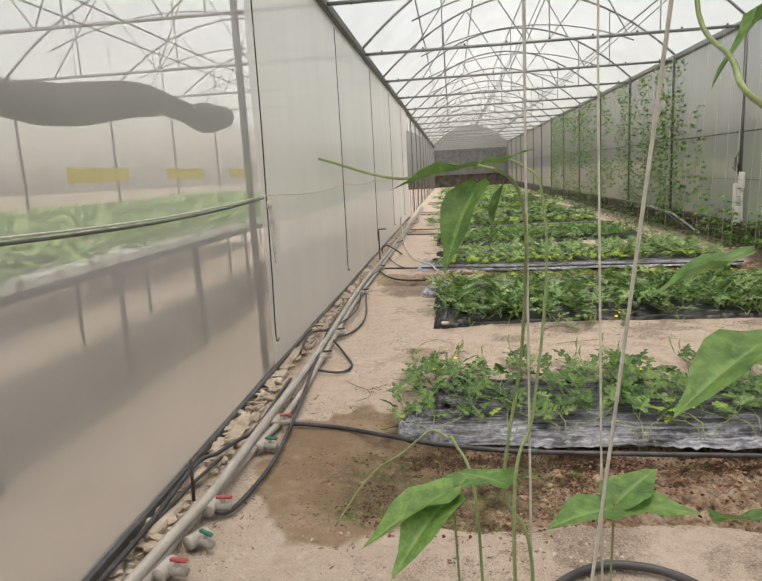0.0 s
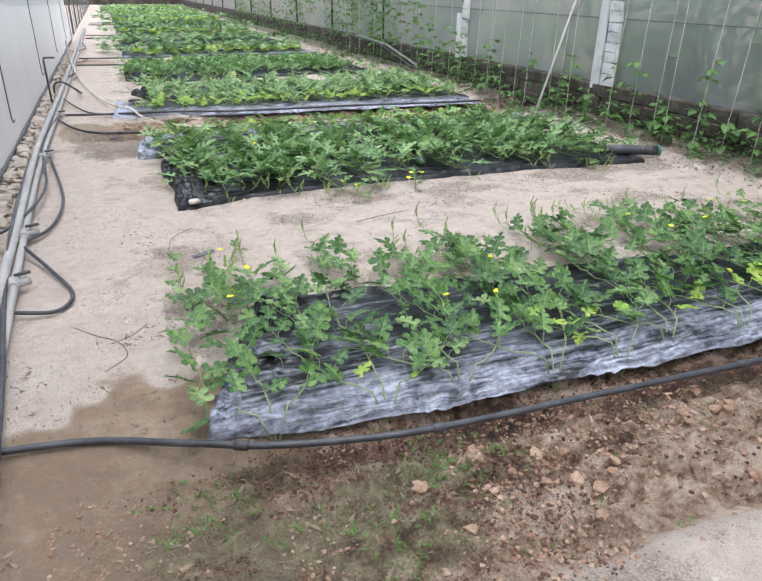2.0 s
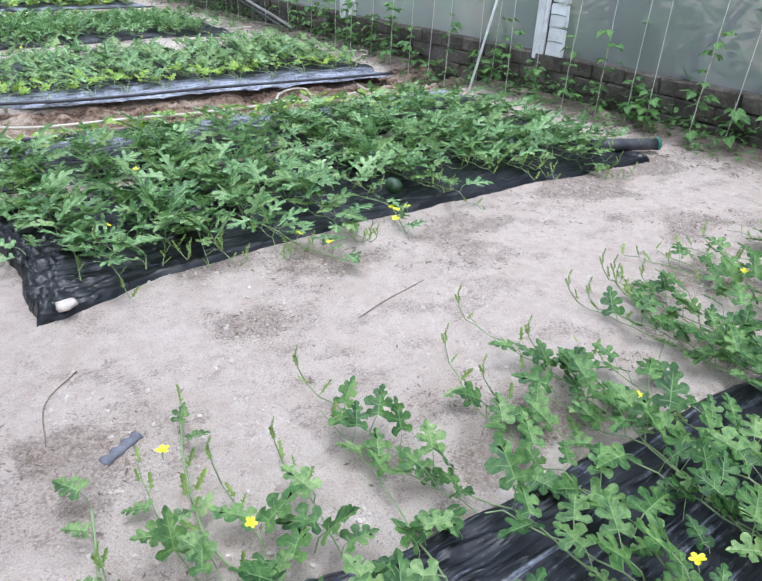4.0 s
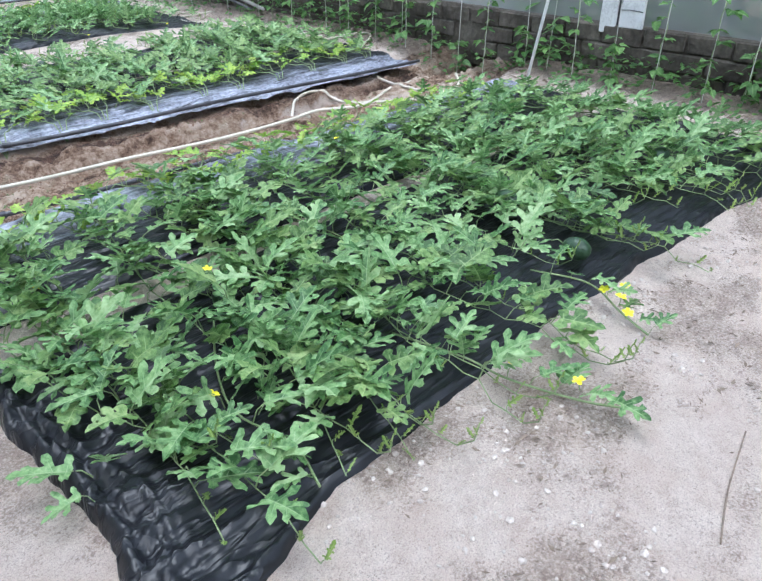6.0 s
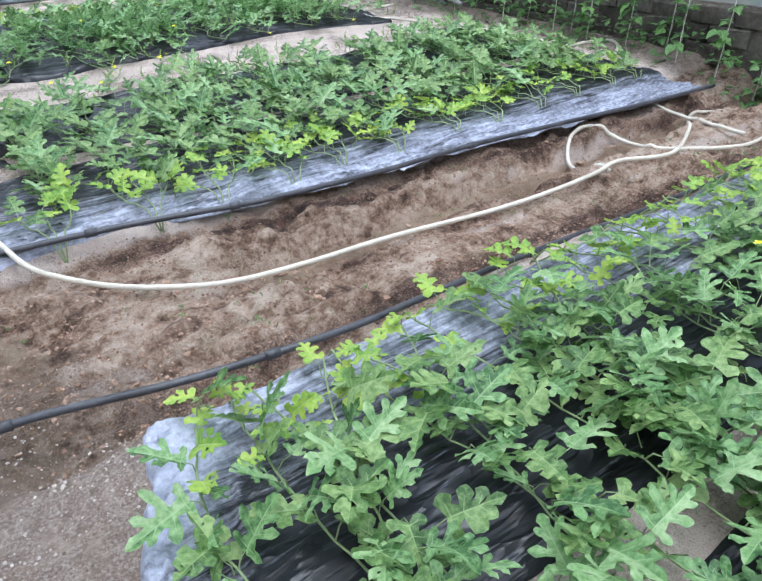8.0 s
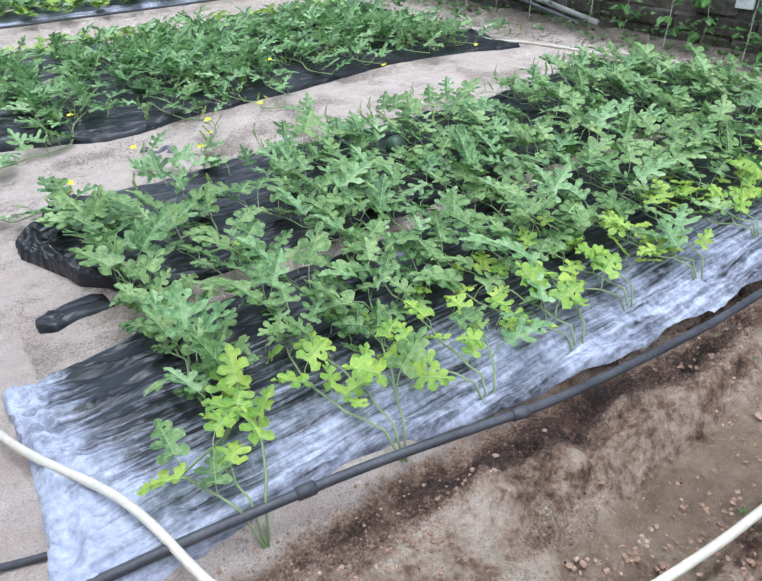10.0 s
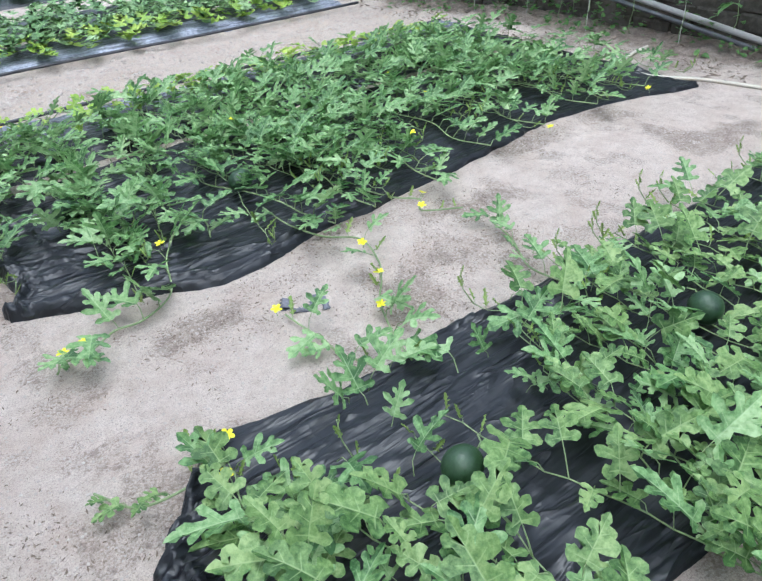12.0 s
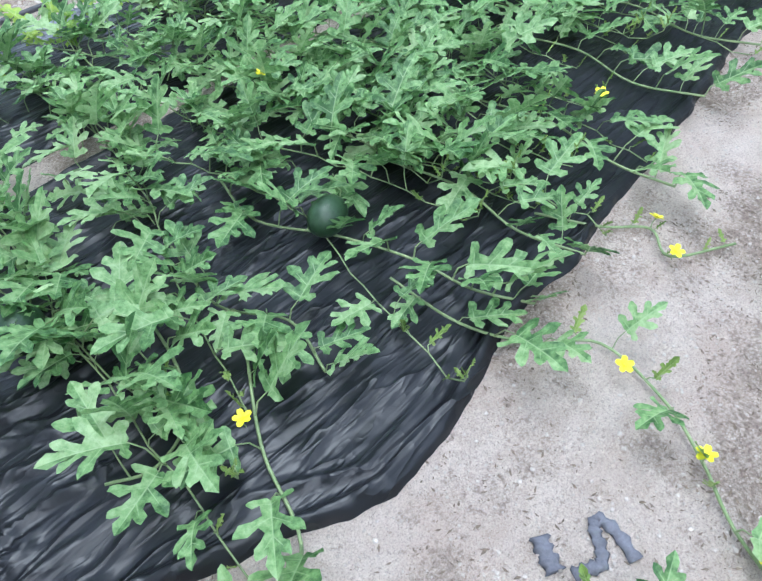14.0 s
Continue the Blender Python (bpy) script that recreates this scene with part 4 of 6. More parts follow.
def melon_plant(q, x, y, way, length, kinds, vines=3, spread=0.55, crown=7, thin=1.0, flowers=0.05, size=1.0, x_min=-0.42, tips=True, old=0.7):
    base = (x, y, gz(x, y))
    e = thing("melon_plant", base, PLANT_LABEL, "plant", "watermelon plants")
    for k in range(vines):
        h = way * math.pi / 2 + (k - (vines - 1) / 2) * spread * 1.3 + q.uniform(-0.15, 0.15)
        pts = grow(q, x, y, h, length * q.uniform(0.86, 1.1), pull=way * math.pi / 2 + q.uniform(-0.14, 0.14))
        pts = [(max(px, x_min + q.uniform(-0.03, 0.03)) if i > 4 else px, py) for i, (px, py) in enumerate(pts)]
        line = [(px - base[0], py - base[1], bed_z(px, py) + 0.012 + 0.02 * abs(math.sin(i * 1.3 + k)) - base[2]) for i, (px, py) in enumerate(pts)]
        line[0] = (0, 0, -0.02)
        Geo().tube(line, [0.0042 - 0.002 * i / len(line) for i in range(len(line))], 6).make("vine", M_VINE, e, True)
        for i in range(2, len(pts)):
            px, py = pts[i]
            z = base[2] + line[i][2]
            early = i < crown
            if q.random() > (0.72 if early else thin) or bare(px, py):
                continue
            ang = math.degrees(math.atan2(pts[i][1] - pts[i - 1][1], pts[i][0] - pts[i - 1][0])) - 90
            yaw = ang + (55 if i % 2 else -55) + q.uniform(-55, 55)
            last = i > len(pts) - 4
            data = q.choice(OLD) if early and q.random() < old else q.choice(TIP) if last else q.choice(kinds)
            put_leaf(e, base, data, px, py, z, yaw, size * q.uniform(0.62, 1.15) * (0.7 if last else 1), q.uniform(-12, 22), q.uniform(-15, 15))
            if not early and q.random() < flowers:
                put_flower(e, base, px + q.uniform(-.04, .04), py + q.uniform(-.04, .04), z + q.uniform(0.02, 0.1), q.uniform(0, 360), q.uniform(0.8, 1.1))
        if tips and q.random() < 0.5:
            px, py = pts[-1]
            z = base[2] + line[-1][2]
            d = (px - pts[-3][0], py - pts[-3][1])
            Geo().tube([(px - base[0], py - base[1], z - base[2]), (px + d[0] * .4 - base[0], py + d[1] * .4 - base[1], z + 0.05 - base[2]), (px + d[0] * .5 - base[0], py + d[1] * .5 - base[1], z + 0.13 - base[2])],
                       [0.003, 0.0025, 0.0018], 5).make("shoot", M_VINE, e, True)
            for k2 in range(4):
                put_leaf(e, base, TIP[k2], px + d[0] * (.4 + .03 * k2), py + d[1] * (.4 + .03 * k2), z + 0.05 + 0.024 * k2, 95 * k2 + q.uniform(-20, 20), 0.45 - 0.06 * k2, 20)
    return e


def bed_plants(seed, y, way, length, kinds, xs, under=(), **kw):
    q, u = random.Random(seed), random.Random(seed + 40)
    for x in xs:
        e = melon_plant(q, x + q.uniform(-0.06, 0.06), y + q.uniform(-0.03, 0.03), way, length, kinds, **kw)
        for y0, y1, count, sort, size in under:
            undergrowth(u, e, tuple(e.matrix_basis.translation), 0.27, y0, y1, count, sort, size, kw.get("x_min", -0.42), seed * 9)


def steps(a, b, d):
    return [a + d * i for i in range(int((b - a) / d) + 1)]


bed_plants(1, 3.28, 1, 1.95, OLIVE * 2 + MID[:3], steps(-0.22, 4.3, 0.42), [(3.6, 4.75, 11, OLIVE, 0.8)], thin=0.72, size=0.88, crown=5, flowers=0.03, spread=0.9, x_min=-0.5, old=0.3)
bed_plants(2, 9.27, -1, 2.95, BIG[:8] + BROAD, steps(-0.12, 4.1, 0.40), [(8.85, 9.2, 6, OLD, 0.95), (7.9, 8.85, 12, BROAD, 0.8), (6.9, 8.1, 24, BIG, 0.95)], thin=0.96, flowers=0.006, size=0.95)
bed_plants(5, 8.9, -1, 2.3, BIG[:8], [4.22], thin=0.85, flowers=0.0, size=0.8, vines=2)
bed_plants(3, 10.68, 1, 2.5, BROAD + MID[:4] + BIG[:4], steps(-0.22, 4.45, 0.42), [(10.85, 11.3, 8, OLD, 0.95), (11.1, 12.1, 10, BROAD, 0.8), (11.9, 13.1, 13, BIG[:8], 0.85)], thin=0.92, flowers=0.004, size=0.95, x_min=-0.17)
bed_plants(4, 17.05, -1, 2.75, BIG, steps(-0.1, 4.2, 0.40), [(16.5, 17.0, 6, OLD, 0.95), (14.9, 16.6, 32, BIG, 0.95)], thin=0.95, flowers=0.008, size=0.95)


def far_plant(q, x, y, way, length, simple):
    """A plant of the distant beds: its foliage is one mesh."""
    e = thing("melon_plant", (x, y, 0), PLANT_LABEL, "plant", "watermelon plants")
    g = Geo()
    out = [(0, 0), (.30, .0), (.38, .12), (.12, .25), (.42, .45), (.10, .45), (.26, .72), (.06, .7), (0, 1.0)] if not simple else [(0, 0), (.38, .2), (.3, .6), (0, 1)]
    old = Geo()
    for k in range(3):
        pts = grow(q, 0, 0, way * math.pi / 2 + (k - 1) * 0.35, length, step=0.085 if not simple else 0.11)
        for i, (px, py) in enumerate(pts[1:]):
            a = pose(px, py, 0.05 + q.uniform(0.02, 0.13), q.uniform(5, 40), q.uniform(-20, 20), q.uniform(0, 360))
            blade(old if i < 5 and q.random() < 0.7 else g, out, 0.21 if not simple else 0.26, 0.2, i, 0.2, 0.3, 0, a)
    g.make("foliage", M_LEAF, e, True, kind="stuff")
    if old.v:
        old.make("old_foliage", M_OLD, e, True, "yellowing older leaves", kind="stuff")


qf = random.Random(9)
for k in range(5):
    o = 8.1 * k
    for yc, way, ln in ((18.75, 1, 2.5), (25.2, -1, 2.8)):
        if yc + o < 62:
            for x in steps(-0.1, 4.2, 0.45 if k < 2 else 0.6):
                far_plant(qf, x + qf.uniform(-.05, .05), yc + o, way, ln, k > 1)


# vines that stray over the sand at the sheet edges, with flowers
def stray(seed, pts, kinds, size=1.0, flowers=(), every=1, skip=0.0, n=6):
    q = random.Random(seed)
    line = curve_pts([(a, b, bed_z(a, b) + 0.015) for a, b in pts], n)
    base = tuple(line[0])
    e = thing("melon_plant", base, "trailing watermelon runner with yellow flowers over sand", "plant", "watermelon plants")
    Geo().tube([tuple(np.array(p) - np.array(base)) for p in line], 0.0045, 6).make("vine", M_VINE, e, True)
    gap = 0.0
    for i in range(1, len(line)):
        gap += float(np.linalg.norm(line[i] - line[i - 1]))
        if gap < 0.075 * every or q.random() < skip:
            continue
        gap = 0.0
        d = line[i] - line[i - 1]
        yaw = math.degrees(math.atan2(d[1], d[0])) - 90 + q.choice((60, -60)) + q.uniform(-40, 40)
        put_leaf(e, base, q.choice(kinds), *line[i], yaw, size * q.uniform(0.6, 1.05), q.uniform(-8, 15))
    for fx, fy, fz in flowers:
        put_flower(e, base, fx, fy, fz, q.uniform(0, 360), 1.05)


stray(31, [(0.80, 14.5), (0.80, 14.25), (0.9, 14.08), (1.02, 13.94), (0.97, 13.73), (0.88, 13.59), (0.80, 13.5), (0.75, 13.42), (0.67, 13.23), (0.6, 13.05)], BIG[:5] + TIP, 0.9,
      [(0.98, 13.86, 0.03), (0.87, 13.59, 0.03), (0.73, 13.40, 0.03)], 1.15, 0.1)
stray(48, [(0.5, 13.05), (0.45, 13.3), (0.45, 13.41), (0.43, 13.54), (0.42, 13.65)], BIG[:5] + TIP, 0.9, [(0.39, 13.66, 0.03)], 1.1)
stray(49, [(1.40, 13.0), (1.44, 13.23), (1.56, 13.44), (1.62, 13.64)], BIG[:6], 0.8, [], 1.1)
stray(32, [(1.30, 14.35), (1.42, 14.18), (1.51, 14.06), (1.44, 13.96), (1.62, 13.84)], BIG[:4] + TIP, 0.62, [(1.51, 14.06, 0.03), (1.43, 13.95, 0.03)], 1.0)
stray(33, [(0.35, 14.6), (0.2, 14.35), (0.12, 14.13), (-0.05, 14.01), (-0.17, 14.02), (-0.28, 13.96), (-0.39, 13.95), (-0.43, 13.90)], BIG, 1.0, [(-0.38, 13.96, 0.03), (-0.29, 13.98, 0.03), (0.21, 14.42, 0.08)], 1.2)
stray(34, [(0.75, 15.25), (0.7, 15.0), (0.82, 14.75), (0.9, 14.5), (0.92, 14.3), (1.02, 14.15)], BIG, 1.05, [], 0.75)
stray(44, [(0.25, 14.95), (0.2, 14.7), (0.12, 14.55), (0.0, 14.5), (-0.1, 14.55)], BIG, 1.0, [], 0.8)
stray(45, [(0.45, 15.1), (0.4, 14.8), (0.5, 14.6), (0.45, 14.4)], BIG, 1.0, [], 0.8)
stray(46, [(1.2, 14.9), (1.25, 14.6), (1.2, 14.35), (1.28, 14.15)], BIG, 0.95, [], 0.8)
stray(47, [(1.7, 14.9), (1.75, 14.6), (1.68, 14.3), (1.75, 14.1)], BIG, 0.95, [], 0.8)
for i, x in enumerate((2.2, 2.7, 3.25, 3.8)):
    stray(60 + i, [(x, 15.1), (x + 0.06, 14.8), (x - 0.03, 14.5), (x + 0.05, 14.25)], BIG, 0.95, [(x + 0.05, 14.2, 0.03)] if i % 2 else [], 0.75)
stray(35, [(0.45, 7.5), (0.28, 7.2), (0.2, 6.95), (0.25, 6.7), (0.2, 6.5)], BIG, 1.0, [(0.15, 7.03, 0.09)], 1.2)
stray(36, [(0.9, 6.9), (0.98, 6.6), (1.04, 6.44), (1.12, 6.19), (1.2, 6.05)], BIG, 0.75, [(1.12, 6.19, 0.07), (1.04, 6.44, 0.05)], 1.1)
stray(37, [(1.7, 6.8), (1.78, 6.55), (1.74, 6.36), (1.66, 6.2)], BIG, 0.75, [(1.82, 6.4, 0.06), (1.65, 6.3, 0.06), (1.75, 6.45, 0.06), (1.7, 6.36, 0.08)], 1.0)
stray(38, [(-0.2, 4.2), (-0.4, 4.45), (-0.5, 4.75), (-0.45, 5.1)], MID + TIP, 0.8, [(-0.2, 5.15, 0.05)], 0.9)
stray(39, [(-0.1, 4.4), (-0.2, 4.75), (-0.15, 5.1), (-0.05, 5.4)], MID + TIP, 0.8, [], 0.9)
stray(40, [(-0.12, 13.1), (-0.3, 13.05), (-0.42, 13.12), (-0.5, 13.25)], MID + TIP, 0.7, [(-0.17, 13.0, 0.05), (-0.12, 13.12, 0.06)], 0.9)

# ---- melons ----
def melon(x, y, r, turn, long=1.2, label="small dark green watermelon on black plastic"):
    e = thing("watermelon", (x, y, bed_z(x, y) + 0.005), label, "melon", "melons", turn)
    g = Geo()
    us, vs = np.linspace(0, math.pi, 13), np.linspace(0, 2 * math.pi, 20, endpoint=False)
    v = [(r * long * math.cos(u), r * math.sin(u) * math.cos(w), r + r * math.sin(u) * math.sin(w)) for u in us for w in vs]
    f = [(i * 20 + j, i * 20 + (j + 1) % 20, (i + 1) * 20 + (j + 1) % 20, (i + 1) * 20 + j) for i in range(12) for j in range(20)]
    g.add(v, f).make("rind", M_MELON, e, True)
    Geo().tube([(r * long * 0.97, 0, r), (r * long + 0.03, 0.005, r + 0.015), (r * long + 0.05, 0.03, r + 0.01)], 0.003, 5).make("stalk", M_VINE, e, True)


for x, y, r, t, k in ((0.83, 14.79, 0.06, 20, 1.3), (1.58, 12.50, 0.065, 50, 1.05), (0.37, 12.55, 0.062, 10, 1.1), (0.54, 7.57, 0.042, 80, 1.35), (2.16, 7.28, 0.06, 90, 1.3), (3.4, 7.01, 0.055, 0, 1.2),
                      (1.95, 6.72, 0.055, 90, 1.3), (0.54, 6.87, 0.05, 30, 1.2), (-0.03, 15.08, 0.07, 40, 1.1)):
    melon(x, y, r, t, k)

# ---- hoses, tubes and pipes ----
def line_thing(name, pts, r, material, label, category, group="", lift=None, n=8, smoothness=8, joints=()):
    """A hose or pipe that lies along a few points (x, y or x, y, z)."""
    p = [(q[0], q[1], (q[2] if len(q) > 2 else gz(q[0], q[1]) + r * (lift or 0.8))) for q in pts]
    c = curve_pts(p, smoothness)
    hs = [max(h, gz(a, b) + r * 0.9) for a, b, h in c]
    top = [sum(hs[max(0, i - 5):i + 6]) / len(hs[max(0, i - 5):i + 6]) for i in range(len(hs))]
    top = [max(h, 0.5 * (h + k)) for h, k in zip(top, hs)]
    top = [sum(top[max(0, i - 3):i + 4]) / len(top[max(0, i - 3):i + 4]) for i in range(len(top))]
    c = [(a, b, max(h, gz(a, b) + r * 0.35)) for (a, b, _), h in zip(c, top)]
    ob = Geo().tube(c, r, n).make(name, material, None, True, label, category, group)
    for k in joints:
        i = int(k * (len(c) - 2))
        d = np.array(c[i + 1]) - np.array(c[i])
        d = d / np.linalg.norm(d) * 0.03
        a = np.array(c[i])
        Geo().tube([tuple(a - d), tuple(a - d * 0.9), tuple(a + d * 0.9), tuple(a + d)], [r * 1.1, r * 1.35, r * 1.35, r * 1.1], n).make("coupling", M_TUBE, ob, True)
    return ob


HOSE = "thin cream garden hose lying over bare soil"
line_thing("garden_hose", [(-1.56, 17.6, 0.3), (-1.38, 15.6, 0.1), (-1.19, 13.9, 0.05), (-0.97, 12.4, 0.05), (-0.77, 11.5, 0.06), (-0.53, 10.97, 0.08), (-0.43, 10.61, 0.03), (-0.32, 10.46, 0.0), (-0.14, 10.28, -0.03), (0.09, 10.12, -0.04), (0.34, 10.01, -0.05), (0.71, 9.95, -0.05), (1.17, 9.91, -0.05), (1.77, 9.81, -0.05), (2.2, 9.78, -0.05), (2.62, 9.79, -0.05),
                           (2.92, 9.83, -0.05), (3.33, 9.73), (3.81, 9.91), (4.29, 10.19), (4.57, 10.25), (4.82, 9.98), (4.59, 9.66), (4.22, 9.56), (3.88, 9.55), (3.52, 9.70), (3.39, 9.85),
                           (3.43, 10.2), (3.33, 10.4), (3.06, 10.35), (2.84, 10.13), (2.78, 9.80)], 0.0135, M_HOSE, HOSE, "hose", "hoses", n=10)
line_thing("garden_hose", [(3.93, 9.58, 0.03), (4.12, 10.16), (4.28, 10.81), (4.76, 11.28), (5.14, 11.54), (5.18, 11.75), (4.76, 11.90), (4.66, 12.1), (4.69, 12.76), (4.58, 13.4), (4.44, 14.08), (4.25, 14.47),
                           (4.38, 14.78), (4.68, 14.92), (4.97, 14.95)], 0.0135, M_HOSE, "cream garden hose along the wall strip", "hose", "hoses", n=10)
line_thing("garden_hose", [(4.82, 12.1), (4.79, 12.8), (4.70, 13.5)], 0.012, M_HOSE, "short cream hose piece on litter", "hose", "hoses", n=10)
TUBE = "black polythene drip tube along a planted furrow"
line_thing("drip_tube", [(-1.32, 3.50, 0.05), (-0.94, 3.46), (-0.59, 3.31, 0.02), (-0.3, 3.19, 0.015), (0.15, 3.09, 0.01), (0.58, 3.06, 0.0), (1.05, 3.04, 0.0), (2.09, 2.99, 0.0), (3.2, 2.95, 0.0), (4.6, 2.92, 0.0)], 0.0155, M_TUBE, TUBE, "tube", "drip tubes", n=10, joints=(0.3, 0.52, 0.78))
line_thing("drip_tube", [(-1.45, 10.6, 0.05), (-1.2, 9.9, 0.04), (-0.93, 9.60, 0.03), (-0.56, 9.51, 0.03), (-0.1, 9.385, 0.03), (0.44, 9.305, 0.03), (0.83, 9.30, 0.02), (1.67, 9.31), (3.0, 9.30), (4.5, 9.27)], 0.0155, M_TUBE, TUBE, "tube", "drip tubes", n=10, joints=(0.3, 0.52, 0.78))
line_thing("drip_tube", [(-1.4, 10.95, 0.04), (-0.83, 10.82, 0.04), (-0.42, 10.76, 0.05), (0.08, 10.68, 0.05), (0.45, 10.60, 0.045), (0.8, 10.53, 0.04), (1.5, 10.46, 0.04), (2.32, 10.43, 0.04), (3.72, 10.28, 0.035), (4.6, 10.22, 0.03)], 0.0155, M_TUBE, TUBE, "tube", "drip tubes", n=10, joints=(0.3, 0.52, 0.78))
for yy in (17.17, 18.68, 25.3, 26.75, 33.4, 34.85):
    line_thing("drip_tube", [(-1.4, yy + 0.1, 0.04), (-0.4, yy, 0.03), (1, yy + 0.03, 0.02), (2.6, yy - 0.02, 0.02), (4.5, yy, 0.02)], 0.0155, M_TUBE, TUBE, "tube", "drip tubes", n=8)
line_thing("black_hose", [(0.10, 1.3, 0.03), (0.19, 1.56, 0.03), (0.31, 1.73, 0.03), (0.50, 1.85, 0.03), (0.70, 1.84, 0.03), (0.85, 1.74, 0.03), (0.94, 1.58, 0.03), (0.97, 1.33, 0.03), (0.85, 1.0, 0.03), (0.5, 0.85, 0.03), (0.2, 1.0, 0.03), (0.10, 1.3, 0.04)],
           0.019, M_TUBE, "thick black hose coiled in a loop on sand", "hose", "hoses", n=12)

PVC = "long grey plastic water pipe beside the film wall"
line_thing("water_pipe", [(-1.62, 0.4, 0.09), (-1.5, 2.0, 0.09), (-1.46, 2.4, 0.09), (-1.45, 3.4, 0.10), (-1.435, 4.6, 0.10), (-1.47, 6.3, 0.10), (-1.53, 8.9, 0.09), (-1.5, 13, 0.10), (-1.5, 17, 0.1), (-1.52, 30, 0.1)], 0.03, M_PVC, PVC, "pipe", "water pipes", n=12)
line_thing("water_pipe", [(-1.52, -0.4, 0.035), (-1.51, 0.9, 0.04), (-1.51, 1.74, 0.05), (-1.49, 2.3, 0.05), (-1.43, 3.1, 0.05), (-1.375, 3.6, 0.05), (-1.37, 4.4, 0.05), (-1.40, 5.4, 0.06), (-1.47, 8.6, 0.06), (-1.45, 14, 0.06), (-1.47, 30, 0.06)], 0.025, M_PVC, PVC, "pipe", "water pipes", n=12)
FLEX = "black flexible hose looping beside the water pipes"
for pts, r in (([(-1.71, 1.2, 0.06), (-1.68, 2.0, 0.08), (-1.71, 2.75, 0.08), (-1.63, 2.92, 0.08), (-1.57, 3.15, 0.07), (-1.51, 3.4, 0.05), (-1.5, 4.3, 0.14)], 0.014),
               ([(-1.64, 0.6, 0.05), (-1.70, 1.6, 0.07), (-1.66, 2.4, 0.06), (-1.60, 2.9, 0.06)], 0.011),
               ([(-1.46, 2.3, 0.05), (-1.35, 2.28, 0.03), (-1.29, 2.52, 0.03), (-1.26, 2.99, 0.04), (-1.33, 4.02, 0.06), (-1.42, 4.99, 0.10), (-1.50, 6.4, 0.13), (-1.56, 8.3, 0.06)], 0.015),
               ([(-1.44, 4.76, 0.06), (-1.16, 4.72, 0.02), (-1.08, 4.94, 0.02), (-1.20, 5.29, 0.02), (-1.46, 5.85, 0.1)], 0.012),
               ([(-1.46, 5.8, 0.06), (-1.27, 6.2, 0.02), (-1.22, 6.97, 0.02), (-1.37, 8.2, 0.05), (-1.55, 9.7, 0.08)], 0.012),
               ([(-1.58, 5.0, 0.1), (-1.62, 5.6, 0.18), (-1.5, 6.0, 0.12), (-1.36, 7.2, 0.05), (-1.5, 9.0, 0.1), (-1.42, 11, 0.05)], 0.011),
               ([(-1.52, 11.9, 0.08), (-1.5, 11.9, 0.34), (-1.35, 12.0, 0.34), (-1.2, 12.6, 0.05), (-1.3, 13.3, 0.04)], 0.014),
               ([(-1.5, 12.4, 0.1), (-1.25, 11.6, 0.03), (-1.0, 11.1), (-0.5, 10.9)], 0.011),
               ([(-1.5, 14.5, 0.1), (-1.35, 15.5, 0.1), (-1.5, 17, 0.05), (-1.2, 18.6, 0.03)], 0.014),
               ([(-1.5, 20, 0.1), (-1.3, 21.5, 0.06), (-1.5, 24, 0.05)], 0.016)):
    line_thing("flexible_hose", pts, r, M_TUBE, FLEX, "hose", "flexible hoses", n=8)
Geo().tube([(-1.60, 12.15, 0.0), (-1.60, 12.15, 0.62), (-1.60, 12.2, 0.66), (-1.45, 12.2, 0.66)], 0.014, 8).make("riser_pipe", M_TUBE, None, True, "black angled riser pipe at the wall foot", "pipe", "risers")
Geo().tube([(-1.56, 2.35, 0.06), (-1.55, 2.35, 0.30)], 0.010, 8).make("riser_pipe", M_TUBE, None, True, "short black upright riser pipe", "pipe", "risers")
Geo().tube([(-1.5, 16.6, 0.0), (-1.5, 16.6, 0.55), (-1.5, 16.75, 0.58)], 0.016, 8).make("riser_pipe", M_PVC, None, True, "grey upright riser pipe", "pipe", "risers")


def valve(x, y, z, turn, handle=M_RED, label="grey pipe tee with a red-handled valve"):
    e = thing("pipe_valve", (x, y, z), label, "valve", "valves", turn)
    Geo().tube([(0, -0.06, 0), (0, -0.055, 0), (0, 0.055, 0), (0, 0.06, 0)], [0.034, 0.036, 0.036, 0.034], 14).make("tee", M_PVC, e, True)
    Geo().tube([(0, 0, 0), (0.06, 0, 0), (0.11, 0, 0)], [0.026, 0.026, 0.022], 12).make("branch", M_PVC, e, True)
    Geo().tube([(0.065, 0, 0.01), (0.065, 0, 0.045)], 0.013, 10).make("stem", M_PVC, e, True)
    Geo().box((0.03, -0.012, 0.045), (0.12, 0.012, 0.062), 0.005).make("handle", handle, e)


